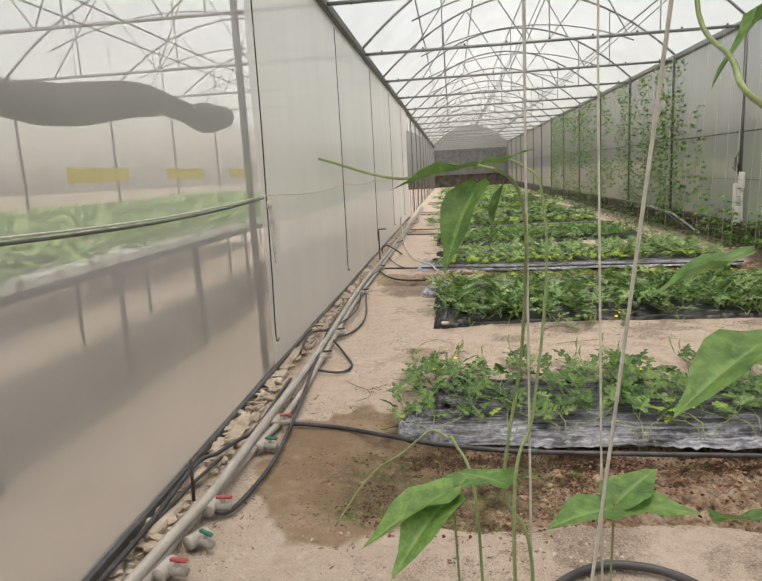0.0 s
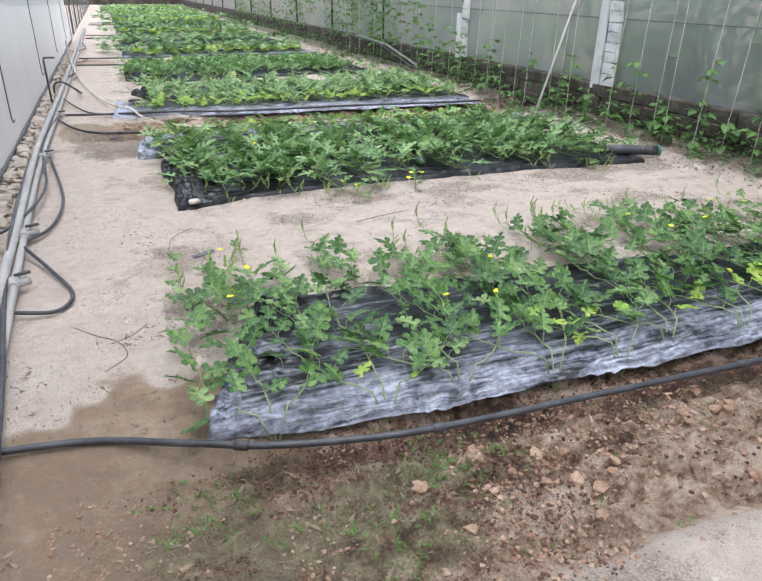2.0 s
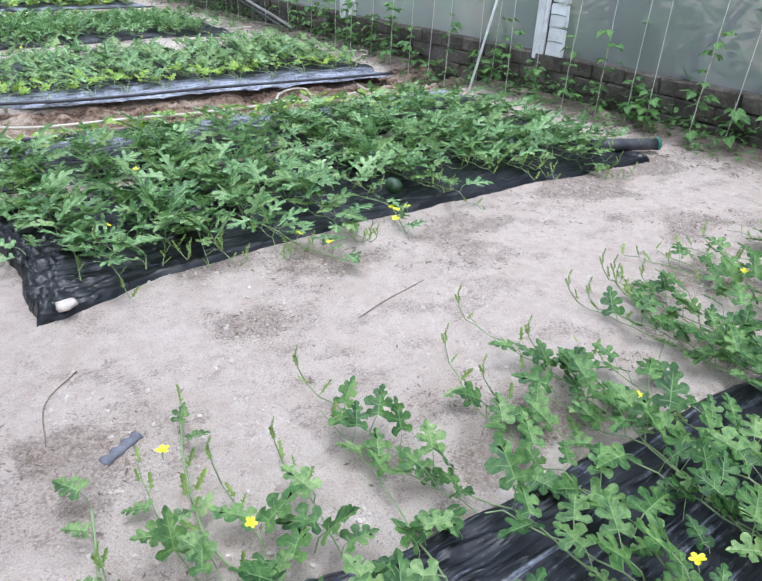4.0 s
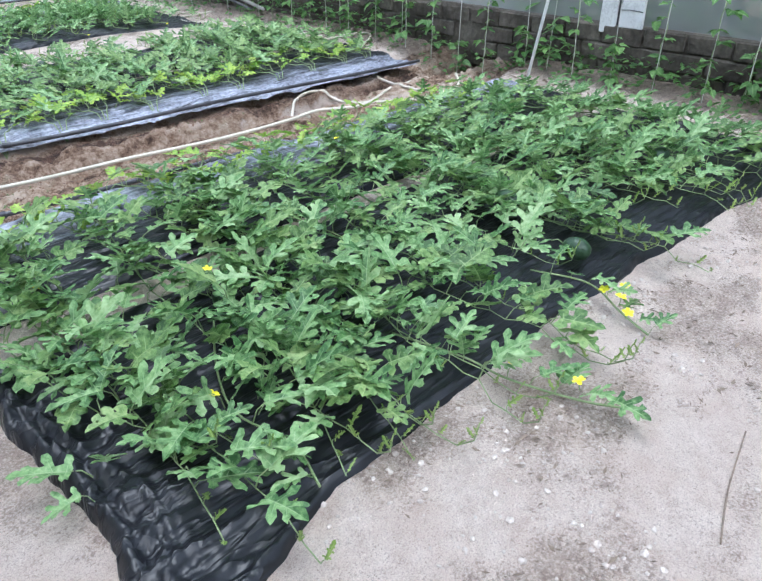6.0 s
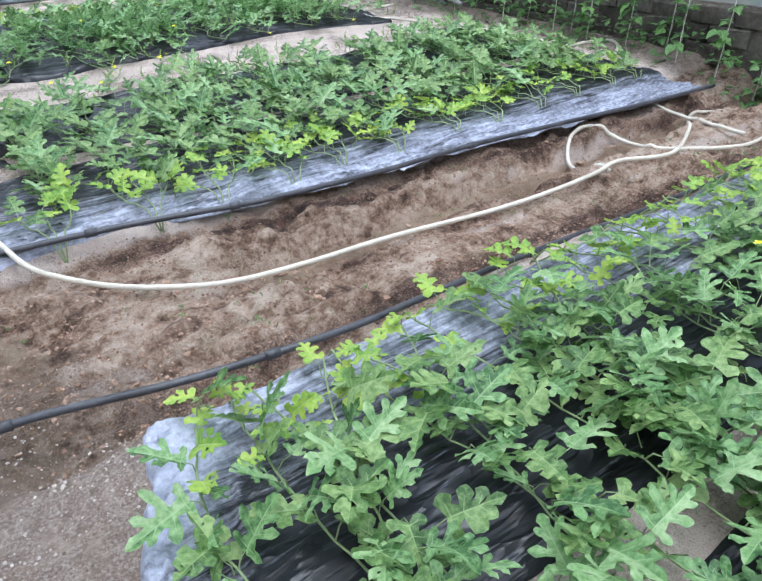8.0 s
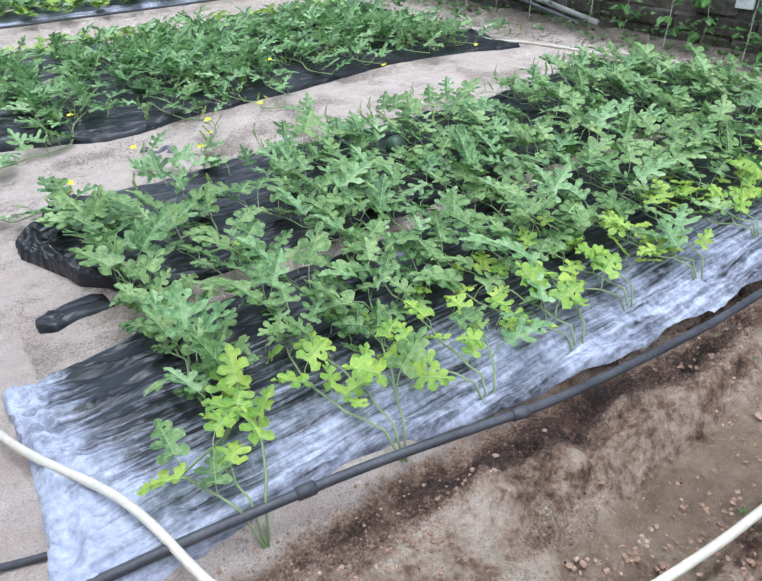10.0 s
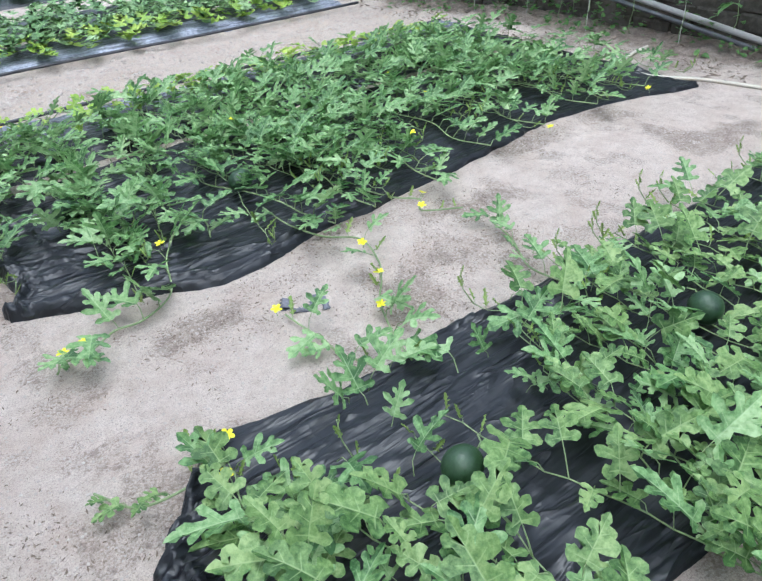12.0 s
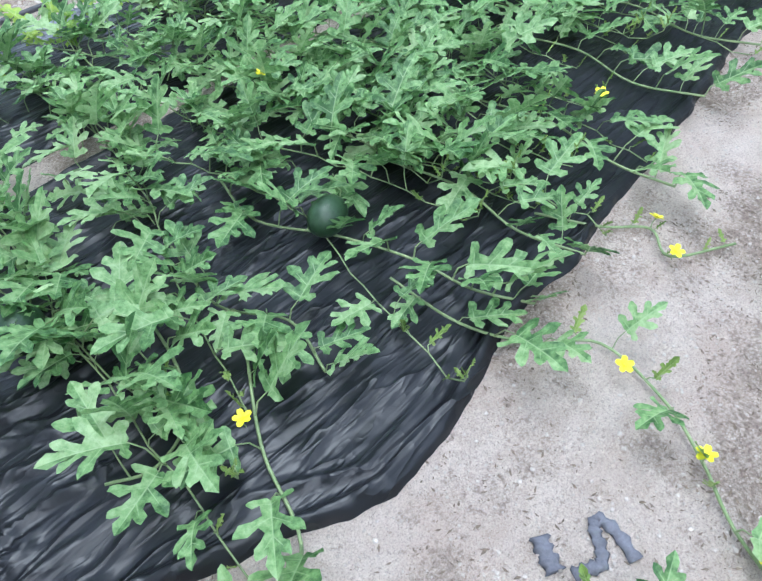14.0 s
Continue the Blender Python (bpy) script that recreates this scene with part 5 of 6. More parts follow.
valve(-1.40, 3.47, 0.06, 0)
valve(-1.44, 2.30, 0.055, 0)
valve(-1.45, 1.75, 0.05, -10)
valve(-1.40, 2.0, 0.05, -30, M_GREENP, "grey pipe tee with a green plastic cap")
valve(-1.40, 3.1, 0.05, -10, M_GREENP, "grey pipe tee with a green plastic cap")
valve(-1.41, 5.1, 0.06, 20, M_TUBE, "grey pipe tee with a black valve")
valve(-1.43, 6.0, 0.06, 20, M_TUBE, "grey pipe tee with a black valve")
valve(-1.47, 8.4, 0.06, 20, M_TUBE, "grey pipe tee with a black valve")
valve(-1.47, 10.8, 0.06, 10, M_TUBE, "grey pipe tee with a black valve")


# ---- foot of the left film wall: broken concrete edging, clamp, cord ----
def edging():
    """Rubble and broken concrete along the wall: one heap too many to count."""
    q = random.Random(61)
    g = Geo()
    for i in range(2600):
        y = -2.0 + 24 * (q.random() ** 1.25)
        x = -1.76 + abs(q.gauss(0, 0.13))
        r = 0.008 + 0.04 * q.random() ** 2 * (1.2 if x < -1.6 else 0.7)
        v, f = blob(r, i, q.uniform(0.2, 0.5))
        g.add(v, f, 0, pose(x, y, gz(x, y) + r * 0.25 + 0.02 * (x < -1.6), q.uniform(-20, 20), q.uniform(-20, 20), q.uniform(0, 360)))
    g.make("rubble", M_RUBBLE, label="heap of broken concrete rubble along the wall", category="rubble", kind="stuff")
    for i in range(26):
        y = -1.6 + 0.62 * i + q.uniform(-0.1, 0.1)
        b = Geo()
        w, d, h = q.uniform(0.04, 0.085), q.uniform(0.1, 0.22), q.uniform(0.03, 0.06)
        b.box((-w, -d, -0.04), (w, d, h), 0.015)
        b.v = [(a + q.uniform(-.015, .015), c + q.uniform(-.02, .02), e + q.uniform(-.012, .012)) for a, c, e in b.v]
        o = b.make("kerb_block", M_RUBBLE, None, False, "pale cracked concrete kerb block at the wall foot", "block", "kerb blocks")
        o.matrix_basis = pose(-1.685 + q.uniform(-.02, .02), y, 0.0, q.uniform(-4, 4), q.uniform(-6, 6), q.uniform(-8, 8))


edging()
Geo().box((X_L - 0.02, Y_0, -0.05), (X_L + 0.025, 24.6, 0.075), 0.01).make("film_clamp", M_DARKSTEEL, label="dark steel strip clamping the film foot", category="trim", kind="structure")
for y in (0.7, 4.94, 9.19, 13.4, 17.6, 21.8):
    p = [(X_L + 0.02, y + 0.05, 3.95), (X_L + 0.022, y + 0.03, 2.4), (X_L + 0.02, y, 1.65), (X_L + 0.022, y - 0.04, 0.9), (X_L + 0.022, y - 0.08, 0.34), (X_L + 0.05, y - 0.06, 0.32)]
    Geo().tube(curve_pts(p, 5), 0.0065, 6).make("wall_rod", M_TUBE, None, True, "thin dark vertical rod on the film wall", "rod", "wall rods")
cord = [(X_L + 0.03, y, 1.64 - 0.05 * math.sin(math.pi * ((y - 0.7) % 4.24) / 4.24)) for y in np.arange(-3.2, 16.6, 0.5)]
Geo().tube(cord, 0.0065, 6).make("clothesline", M_STRING, None, True, "pale cord strung along the film wall", "line")

Geo().tube([(a + 0.004, b, c - 0.022) for a, b, c in cord if b < 4.9], 0.009, 6).make("wall_cable", M_DARKSTEEL, None, True, "dark cable slung under the pale cord", "cable")


def rope_hank():
    e = thing("rope_hank", (X_L + 0.05, 4.92, 0.98), "hank of white rope hanging on the film wall", "rope")
    q = random.Random(3)
    for k in range(4):
        w, l = q.uniform(0.03, 0.07), q.uniform(0.38, 0.62)
        pts = [(0.0, 0, 0.62), (0.01, w, 0.62 - l * 0.4), (0.01, w * 0.9, 0.62 - l * 0.85), (0.012, 0.01, 0.62 - l), (0.01, -w * 0.6, 0.62 - l * 0.8), (0.0, -w * 0.3, 0.62 - l * 0.4), (0, 0, 0.62)]
        Geo().tube(curve_pts(pts, 5), 0.009, 6).make("loop", M_WHITE, e, True)
    Geo().tube([(0, -0.012, 0.53), (0, -0.012, 0.60)], 0.022, 8).make("wrap", M_STRING, e, True)


rope_hank()


# ---- right wall: wrapped posts, strut, strings, roll, pipes ----
def wrapped_post(y, top, n, side=-1):
    """White foam pieces stacked and tied against a post."""
    q = random.Random(int(y * 10))
    e = thing("post_wrapping", (X_R - 0.10, y - 0.10, 0.46), "stacked white foam boards tied to the wall post", "boards", "post wrappings")
    z = 0.0
    for k in range(n):
        h = (top - 0.46) / n * q.uniform(0.85, 1.12)
        g = Geo()
        w = q.uniform(0.085, 0.125)
        g.box((-0.035, -w, 0), (0.02, w * 0.8, h - 0.012), 0.012)
        g.v = [(a + q.uniform(-.008, .008), b + q.uniform(-.018, .018), c + q.uniform(-.01, .01)) for a, b, c in g.v]
        o = g.make("board", M_WHITE, e)
        o.matrix_basis = pose(0, q.uniform(-.02, .02), z, q.uniform(-4, 4), q.uniform(-3, 3), q.uniform(-8, 8))
        Geo().tube([(-0.04, -w, z + h * .5), (-0.05, 0, z + h * .5 + .01), (-0.04, w * .8, z + h * .5)], 0.004, 5).make("tie", M_TUBE, e)
        z += h


wrapped_post(8.45, 2.15, 6)
wrapped_post(12.45, 1.35, 3)
wrapped_post(4.45, 2.0, 5)
for y in (8.5, 12.5):
    Geo().box((X_R - 0.13, y - 0.02, 0.40), (X_R - 0.10, y + 0.14, 1.7 if y < 9 else 1.2), 0.006).make("white_strip", M_WHITE, label="narrow white strip fixed beside the post", category="strip", group="white strips")
g = Geo()
for k in range(14):
    a = random.Random(k)
    g.tube([(X_R - 0.1, 12.5, 1.55 + 0.02 * k), (X_R - 0.16 - a.uniform(0, .06), 12.46 + a.uniform(-.08, .05), 1.5 + 0.015 * k), (X_R - 0.1, 12.42 + a.uniform(-.04, .04), 1.35 + 0.012 * k)], 0.006, 5)
g.make("tied_bundle", M_TUBE, None, True, "dark bundle of twine tied on the post", "bundle")
Geo().tube([(4.73, 8.95, 0.0), (5.42, 8.95, 2.18)], 0.015, 10).make("diagonal_strut", M_WHITE, None, True, "pale diagonal strut from ground to wall rail", "strut")
Geo().tube([(5.22, 13.9, 0.12), (5.28, 15.9, 0.42), (5.3, 18.0, 0.5)], 0.026, 10).make("leaning_pipe", M_PVC, None, True, "pale grey pipe leaning on the block wall", "pipe", "leaning pipes")
Geo().tube([(5.15, 14.1, 0.10), (5.26, 16.2, 0.40), (5.3, 19.0, 0.5)], 0.02, 10).make("leaning_pipe", M_DARKSTEEL, None, True, "dark steel pipe leaning on the block wall", "pipe", "leaning pipes")


def film_roll():
    e = thing("film_roll", (4.05, 6.72, 0.07), "black roll of mulch film with a green rim", "roll", turn=-25)
    Geo().tube([(0, 0, 0), (0.25, 0, 0), (0.5, 0, 0), (0.62, 0, 0)], [0.05, 0.055, 0.05, 0.052], 16).make("roll", M_TUBE, e, True)
    Geo().tube([(0.62, 0, 0), (0.65, 0, 0)], 0.056, 16).make("rim", M_GREENP, e, True)


film_roll()


def blocks():
    """Courses of rough blocks proud of the low wall's face, along the stretch that is passed."""
    q = random.Random(71)
    data = []
    for k in range(6):
        g = Geo()
        g.box((-0.02, -0.19, -0.075), (0.02, 0.19, 0.075), 0.012)
        g.v = [(a + q.uniform(-.008, .008), b + q.uniform(-.008, .008), c + q.uniform(-.008, .008)) for a, b, c in g.v]
        data.append(g.data("block", M_CONC))
    for c in range(3):
        for i in range(62):
            y = 1.2 + 0.4 * i + (0.2 if c % 2 else 0)
            if q.random() < 0.12:
                continue
            o = new("block", q.choice(data))
            o.parent = BASE_WALL
            o.matrix_basis = pose(5.392 + q.uniform(-.012, .006), y, 0.065 + c * 0.163, q.uniform(-1.5, 1.5), q.uniform(-2, 2), q.uniform(-1.5, 1.5))


def bean_leaf_data(seed, size=0.09):
    g, vein = Geo(), []
    q = random.Random(seed)
    ends = []
    for k, a in enumerate((0, 78, -78)):
        p = (0, 0.055 + (0.02 if k == 0 else 0), 0.015)
        m = Matrix.Translation(p) @ pose(0, 0, 0, q.uniform(-35, 5), q.uniform(-20, 20), a + q.uniform(-12, 12)) @ Matrix.Translation((0, 0.012, 0))
        blade(g, OVATE, size * q.uniform(0.85, 1.1), size * 1.15, seed + k, 0.2, 0.35, 0.05, m, vein)
    k = len(g.v)
    g.tube([(0, 0, 0), (0, 0.03, 0.015), (0, 0.075, 0.015)], [0.002, 0.0016, 0.0013], 5, 1, False)
    me = g.data("leaf", [M_BEAN, M_VINE], True)
    vein += [0.0] * (len(g.v) - k)
    me.attributes.new("vein", "FLOAT", "POINT").data.foreach_set("value", np.array(vein, np.float32))
    return me


BEAN = [bean_leaf_data(300 + i) for i in range(6)]


def bean_vine(q, x, y, top, leaves, seen_string=True, label="young climbing bean vine on a white string", size=1.0, lean=0.0):
    """A string from the ground up to the frame with a thin vine round its foot."""
    base = (x, y, gz(x, y) - 0.01)
    e = thing("bean_vine", base, label, "climbing plant", "bean vines")
    tx, ty = min(x + 0.12 + q.uniform(-.05, .05), X_R - 0.09) - x, lean + q.uniform(-.15, .15)
    if seen_string:
        Geo().tube([(0, 0, 0), (tx * .4, ty * .4, EAVE * .4), (tx, ty, EAVE)], 0.0032, 5).make("string", M_STRING, e)
    n = max(6, int(top / 0.07))
    pts = [(tx * h / EAVE + 0.012 * math.cos(h * 22), ty * h / EAVE + 0.012 * math.sin(h * 22), h) for h in np.linspace(0, top, n)]
    Geo().tube(pts, 0.0032, 5).make("vine", M_VINE, e, True)
    for k in range(leaves):
        h = top * (0.12 + 0.88 * (k + q.random()) / leaves)
        put_leaf(e, (0, 0, 0), q.choice(BEAN), tx * h / EAVE, ty * h / EAVE, h, q.uniform(0, 360), size * q.uniform(0.65, 1.25), q.uniform(-15, 25))


qb = random.Random(81)
for i in range(26):
    y = 3.2 + 0.36 * i + qb.uniform(-.08, .08)
    bean_vine(qb, 5.12 + qb.uniform(-.1, .08), y, qb.uniform(0.35, 0.75) if i % 3 else qb.uniform(0.7, 1.15), qb.randint(6, 12))
for i in range(16):
    y = 12.3 + 0.42 * i + qb.uniform(-.1, .1)
    bean_vine(qb, 5.15 + qb.uniform(-.1, .08), y, qb.uniform(0.5, 1.1) if y < 13.6 else qb.uniform(2.2, 4.0), qb.randint(9, 14) if y < 13.6 else qb.randint(16, 26), i % 2 == 0, size=1.05)


def vine_screen(y0, y1, n, seed):
    """Far stretch of the wall, overgrown: one mass of bean leaves on the film."""
    q = random.Random(seed)
    g = Geo()
    for i in range(n):
        y, z = q.uniform(y0, y1), 0.35 + 3.7 * q.random()
        if vnoise(y * 1.4, z * 1.6, 77) < 0.34:
            continue
        m = pose(X_R - q.uniform(0.06, 0.25), y, z, q.uniform(-50, 20), q.uniform(-40, 40), q.uniform(0, 360))
        blade(g, [(0, 0), (.34, .1), (.3, .5), (0, 1)], q.uniform(0.05, 0.11), 0.085, i, 0.2, 0.3, 0, m)
    for k in range(int((y1 - y0) / 0.6)):
        y = y0 + 0.6 * k
        g.tube([(X_R - 0.12, y, 0.1), (X_R - 0.1, y + q.uniform(-.2, .2), 2.2), (X_R - 0.09, y + q.uniform(-.3, .3), 4.0)], 0.004, 4, 1)
    o = g.make("vine_screen", [M_BEAN, M_VINE], None, True, "dense climbing bean vines covering the film wall", "climbing plants", kind="stuff")


vine_screen(15.5, 36, 8200, 5)


def weeds():
    """Low weeds and seedlings along the foot of the block wall."""
    q = random.Random(91)
    g = Geo()
    for i in range(1500):
        y = 2.0 + 40 * q.random() ** 1.5
        x = 5.36 - abs(q.gauss(0, 0.22))
        if x < 4.7:
            continue
        for k in range(3):
            m = pose(x + q.uniform(-.05, .05), y + q.uniform(-.05, .05), gz(min(x, 5.4), y) + q.uniform(0.0, 0.22 if x > 5.15 else 0.08), q.uniform(-20, 50), q.uniform(-30, 30), q.uniform(0, 360))
            blade(g, [(0, 0), (.3, .12), (.28, .5), (0, 1)], q.uniform(0.03, 0.085), 0.07, i, 0.25, 0.3, 0, m)
    g.make("weeds", M_BEAN, None, True, "low green weeds along the wall foot", "weeds", kind="stuff")


weeds()


# ---- bean vines close to the start of the walk ----
def near_bean(name_at, stem, leaves, string=None):
    base = name_at
    back = lambda p: (p[0] - 0.004, p[1] - 0.034, p[2])
    stem, leaves = [back(p) for p in stem], [(back(a), back(b), w) for a, b, w in leaves]
    string = [back(p) for p in string] if string else None
    e = thing("bean_vine", base, "tall climbing bean vine with broad green leaves", "climbing plant", "bean vines")
    loc = lambda p: tuple(np.array(p, float) - np.array(base))
    run = curve_pts(stem, 6)
    Geo().tube([loc(p) for p in run], [0.0036 - 0.002 * i / len(run) for i in range(len(run))], 6).make("vine", M_VINE, e, True)
    if string:
        Geo().tube([loc(p) for p in string], 0.0021, 6).make("string", M_STRING, e)
    for k, (at, tip, w) in enumerate(leaves):
        a, b = Vector(at), Vector(tip)
        d = b - a
        g, vein = Geo(), []
        blade(g, OVATE, d.length, w, 400 + k, 0.22, 0.25, 0.05, None, vein)
        me = g.data("leaf", M_BEAN, True)
        me.attributes.new("vein", "FLOAT", "POINT").data.foreach_set("value", np.array(vein, np.float32))
        o = new("leaf", me)
        o.parent = e
        rot = d.to_track_quat("Y", "Z").to_matrix().to_4x4()
        o.matrix_basis = Matrix.Translation(loc(at)) @ rot


near_bean((0.02, 0.19, gz(0.02, 0.19)), [(0.02, 0.19, 0), (0.015, 0.2, 0.6), (0.02, 0.19, 1.15), (-0.02, 0.21, 1.27), (0.01, 0.2, 1.5), (0.005, 0.1, 1.72), (-0.05, 0.05, 1.775), (-0.15, 0.07, 1.765), (-0.255, 0.083, 1.796)],
          [((-0.055, 0.05, 1.775), (-0.165, 0.07, 1.765), 0.05), ((-0.055, 0.045, 1.755), (-0.105, -0.01, 1.665), 0.075), ((-0.03, 0.06, 1.775), (0.012, 0.05, 1.797), 0.05)],
          [(0.02, 0.2, 0.0), (0.022, 0.218, 2.0), (0.03, 0.25, 4.15)])
near_bean((-0.09, 0.29, gz(-0.09, 0.29)), [(-0.09, 0.29, 0), (-0.085, 0.28, 0.7), (-0.10, 0.27, 1.18), (-0.095, 0.27, 1.24)],
          [((-0.10, 0.27, 1.24), (-0.25, 0.18, 1.205), 0.10), ((-0.105, 0.26, 1.235), (-0.20, 0.125, 1.185), 0.11), ((-0.09, 0.28, 1.24), (-0.065, 0.33, 1.25), 0.08)])
near_bean((0.15, 0.22, gz(0.15, 0.22)), [(0.15, 0.22, 0), (0.14, 0.23, 0.7), (0.155, 0.235, 1.22)],
          [((0.155, 0.233, 1.227), (0.045, 0.195, 1.225), 0.11), ((0.16, 0.233, 1.227), (0.275, 0.21, 1.245), 0.12), ((0.158, 0.236, 1.23), (0.235, 0.30, 1.27), 0.11)],
          [(0.145, 0.2, 0.0), (0.164, 0.41, 1.96), (0.2, 0.6, 4.15)])
near_bean((0.46, -0.2, gz(0.46, -0.2)), [(0.46, -0.2, 0), (0.5, -0.15, 0.8), (0.45, -0.12, 1.4), (0.42, -0.1, 1.62), (0.3, -0.2, 1.72), (0.125, -0.285, 1.80), (0.118, -0.24, 1.84), (0.108, -0.194, 1.9), (0.12, -0.2, 2.1)],
          [((0.235, -0.02, 1.665), (0.13, 0.006, 1.628), 0.09), ((0.225, -0.09, 1.59), (0.108, -0.165, 1.555), 0.09), ((0.165, -0.19, 1.885), (0.118, -0.188, 1.832), 0.035), ((0.255, -0.02, 1.35), (0.25, 0.09, 1.30), 0.1)],
          [(0.06, -0.03, 0.0), (0.068, -0.02, 1.27), (0.12, -0.1, 1.92), (0.2, -0.2, 4.1)])

near_bean((-0.04, 0.22, gz(-0.04, 0.22)), [(-0.04, 0.22, 0.0), (-0.05, 0.3, 0.7), (-0.06, 0.38, 1.15), (-0.097, 0.434, 1.249), (-0.111, 0.452, 1.252), (-0.131, 0.476, 1.255), (-0.153, 0.492, 1.247), (-0.211, 0.497, 1.197), (-0.259, 0.502, 1.165), (-0.30, 0.488, 1.125), (-0.35, 0.45, 1.06)], [])
near_bean((-0.01, 0.152, 0.0), [(-0.01, 0.152, 0.0), (0.0, 0.152, 0.6), (-0.01, 0.152, 1.262), (0.027, 0.216, 1.392), (0.058, 0.274, 1.603), (0.053, 0.292, 1.738), (0.032, 0.307, 1.769), (0.003, 0.324, 1.787)],
          [((0.008, 0.321, 1.787), (-0.062, 0.339, 1.773), 0.05), ((-0.001, 0.328, 1.745), (-0.039, 0.331, 1.637), 0.06), ((-0.014, 0.179, 1.292), (-0.092, 0.234, 1.298), 0.09)])

# ---- small things on the sand ----
def ribbon(name, pts, w, material, label, category, z=0.006):
    """A strip of cloth or paper lying crumpled along a few points."""
    c = curve_pts([(a, b, gz(a, b) + z) for a, b in pts], 6)
    g, v = Geo(), []
    for i, p in enumerate(c):
        d = c[min(i + 1, len(c) - 1)] - c[max(i - 1, 0)]
        s = np.array([-d[1], d[0], 0]) / (np.linalg.norm(d[:2]) + 1e-6) * w / 2
        h = 0.016 * abs(math.sin(i * 0.9))
        for k, hh in ((-1, 0.0), (-0.4, h), (0.3, h * 0.6), (1, 0.004)):
            v.append(tuple(p + s * k * (0.85 + 0.3 * math.sin(i * 1.7)) + np.array([0, 0, hh])))
        for k, hh in ((1, -0.004), (-1, -0.004)):
            v.append(tuple(p + s * k * 0.8 + np.array([0, 0, hh])))
    f = [(i * 6 + k, i * 6 + (k + 1) % 6, (i + 1) * 6 + (k + 1) % 6, (i + 1) * 6 + k) for i in range(len(c) - 1) for k in range(6)]
    return g.add(v, f).make(name, material, None, True, label, category)


ribbon("rag", [(0.47, 13.67), (0.50, 13.655), (0.53, 13.64), (0.56, 13.66), (0.585, 13.69), (0.61, 13.695), (0.61, 13.65), (0.585, 13.59)], 0.032, M_RAG, "crumpled grey cloth rag lying on sand", "rag")
ribbon("plastic_scrap", [(-0.36, 5.30), (-0.29, 5.34), (-0.22, 5.38)], 0.05, M_RAG, "grey plastic scrap on the sand", "scrap")
ribbon("plastic_scrap", [(0.49, 13.77), (0.47, 13.74), (0.45, 13.70)], 0.045, M_RAG, "small dark plastic scrap on sand", "scrap")
ribbon("plastic_scrap", [(-0.84, 9.80), (-0.78, 9.83), (-0.74, 9.85)], 0.05, M_RAG, "pale grey torn plastic scrap on wet soil", "scrap")
for k, pts in enumerate(([(-1.06, 4.51), (-0.95, 4.38), (-0.85, 4.28), (-0.81, 4.12), (-0.91, 4.0)], [(-0.88, 4.27), (-0.78, 4.33), (-0.70, 4.43)], [(-0.3, 5.9), (-0.45, 5.75), (-0.5, 5.5)], [(0.9, 5.6), (1.1, 5.66), (1.4, 5.72)])):
    line_thing("dry_stem", pts, 0.0028, M_FLAKE, "thin dry brown stem on the sand", "twig", "dry stems", n=5, smoothness=5)
v, f = blob(0.05, 4, 0.5, 2)
Geo().add(v, f, 0, Matrix.Translation((-0.22, 6.36, 0.06))).make("stone", M_PEBBLE, None, True, "pale stone holding down a sheet corner", "stone")


def scatter(name, n, box, size, material, seed, label, category, squash=0.7, where=None, flat_bits=False):
    q = random.Random(seed)
    xs, ys = [q.uniform(box[0], box[1]) for _ in range(n)], [q.uniform(box[2], box[3]) for _ in range(n)]
    zs = ground_z(np.array(xs), np.array(ys))
    keep = where(np.array(xs), np.array(ys)) if where else np.ones(n)
    shapes = [blob(1.0, seed + k, squash) for k in range(8)]
    g = Geo()
    for x, y, z, k in zip(xs, ys, zs, keep):
        if q.random() > k:
            continue
        r = size[0] + (size[1] - size[0]) * q.random() ** 3
        a = pose(x, y, z + r * 0.15, q.uniform(-30, 30), q.uniform(-30, 30), q.uniform(0, 360))
        if flat_bits:
            g.add([(-r, -r * .25, 0), (r * .2, -r * .35, .002), (r, 0, .004), (0, r * .3, .002), (0, 0, -0.002)], [(0, 1, 2, 3), (1, 0, 4), (2, 1, 4), (3, 2, 4), (0, 3, 4)], 0, a)
        else:
            v, f = shapes[q.randrange(8)]
            g.add([(p[0] * r, p[1] * r, p[2] * r) for p in v], f, 0, a)
    g.make(name, material, None, False, label, category, kind="stuff")


scatter("soil_clods", 20000, (-0.6, 4.9, 2.1, 3.2), (0.002, 0.014), M_CLOD, 500, "crumbly brown soil clods in the furrow", "soil", 0.5, where=lambda x, y: soil_mask(x, y) * smooth(0.35, 0.65, fbm(x * 2, y * 2, 61)) * smooth(-0.4, 0.5, x))
scatter("soil_clods", 20000, (-1.0, 4.9, 9.3, 10.7), (0.002, 0.012), M_CLOD, 520, "crumbly brown soil clods in the furrow", "soil", 0.5, where=lambda x, y: soil_mask(x, y) * smooth(0.35, 0.65, fbm(x * 2, y * 2, 62)))
scatter("soil_clods", 6000, (-0.8, 4.9, 17.1, 18.7), (0.004, 0.018), M_PEBBLE, 540, "crumbly pale soil clods in the furrow", "soil")
scatter("grit", 6000, (-1.5, 3.0, 0.2, 2.15), (0.002, 0.012), M_PEBBLE, 560, "loose grit and pebbles on sand", "grit", where=lambda x, y: (fbm(x * 1.5, y * 1.5, 63) > 0.5) * 1.0)
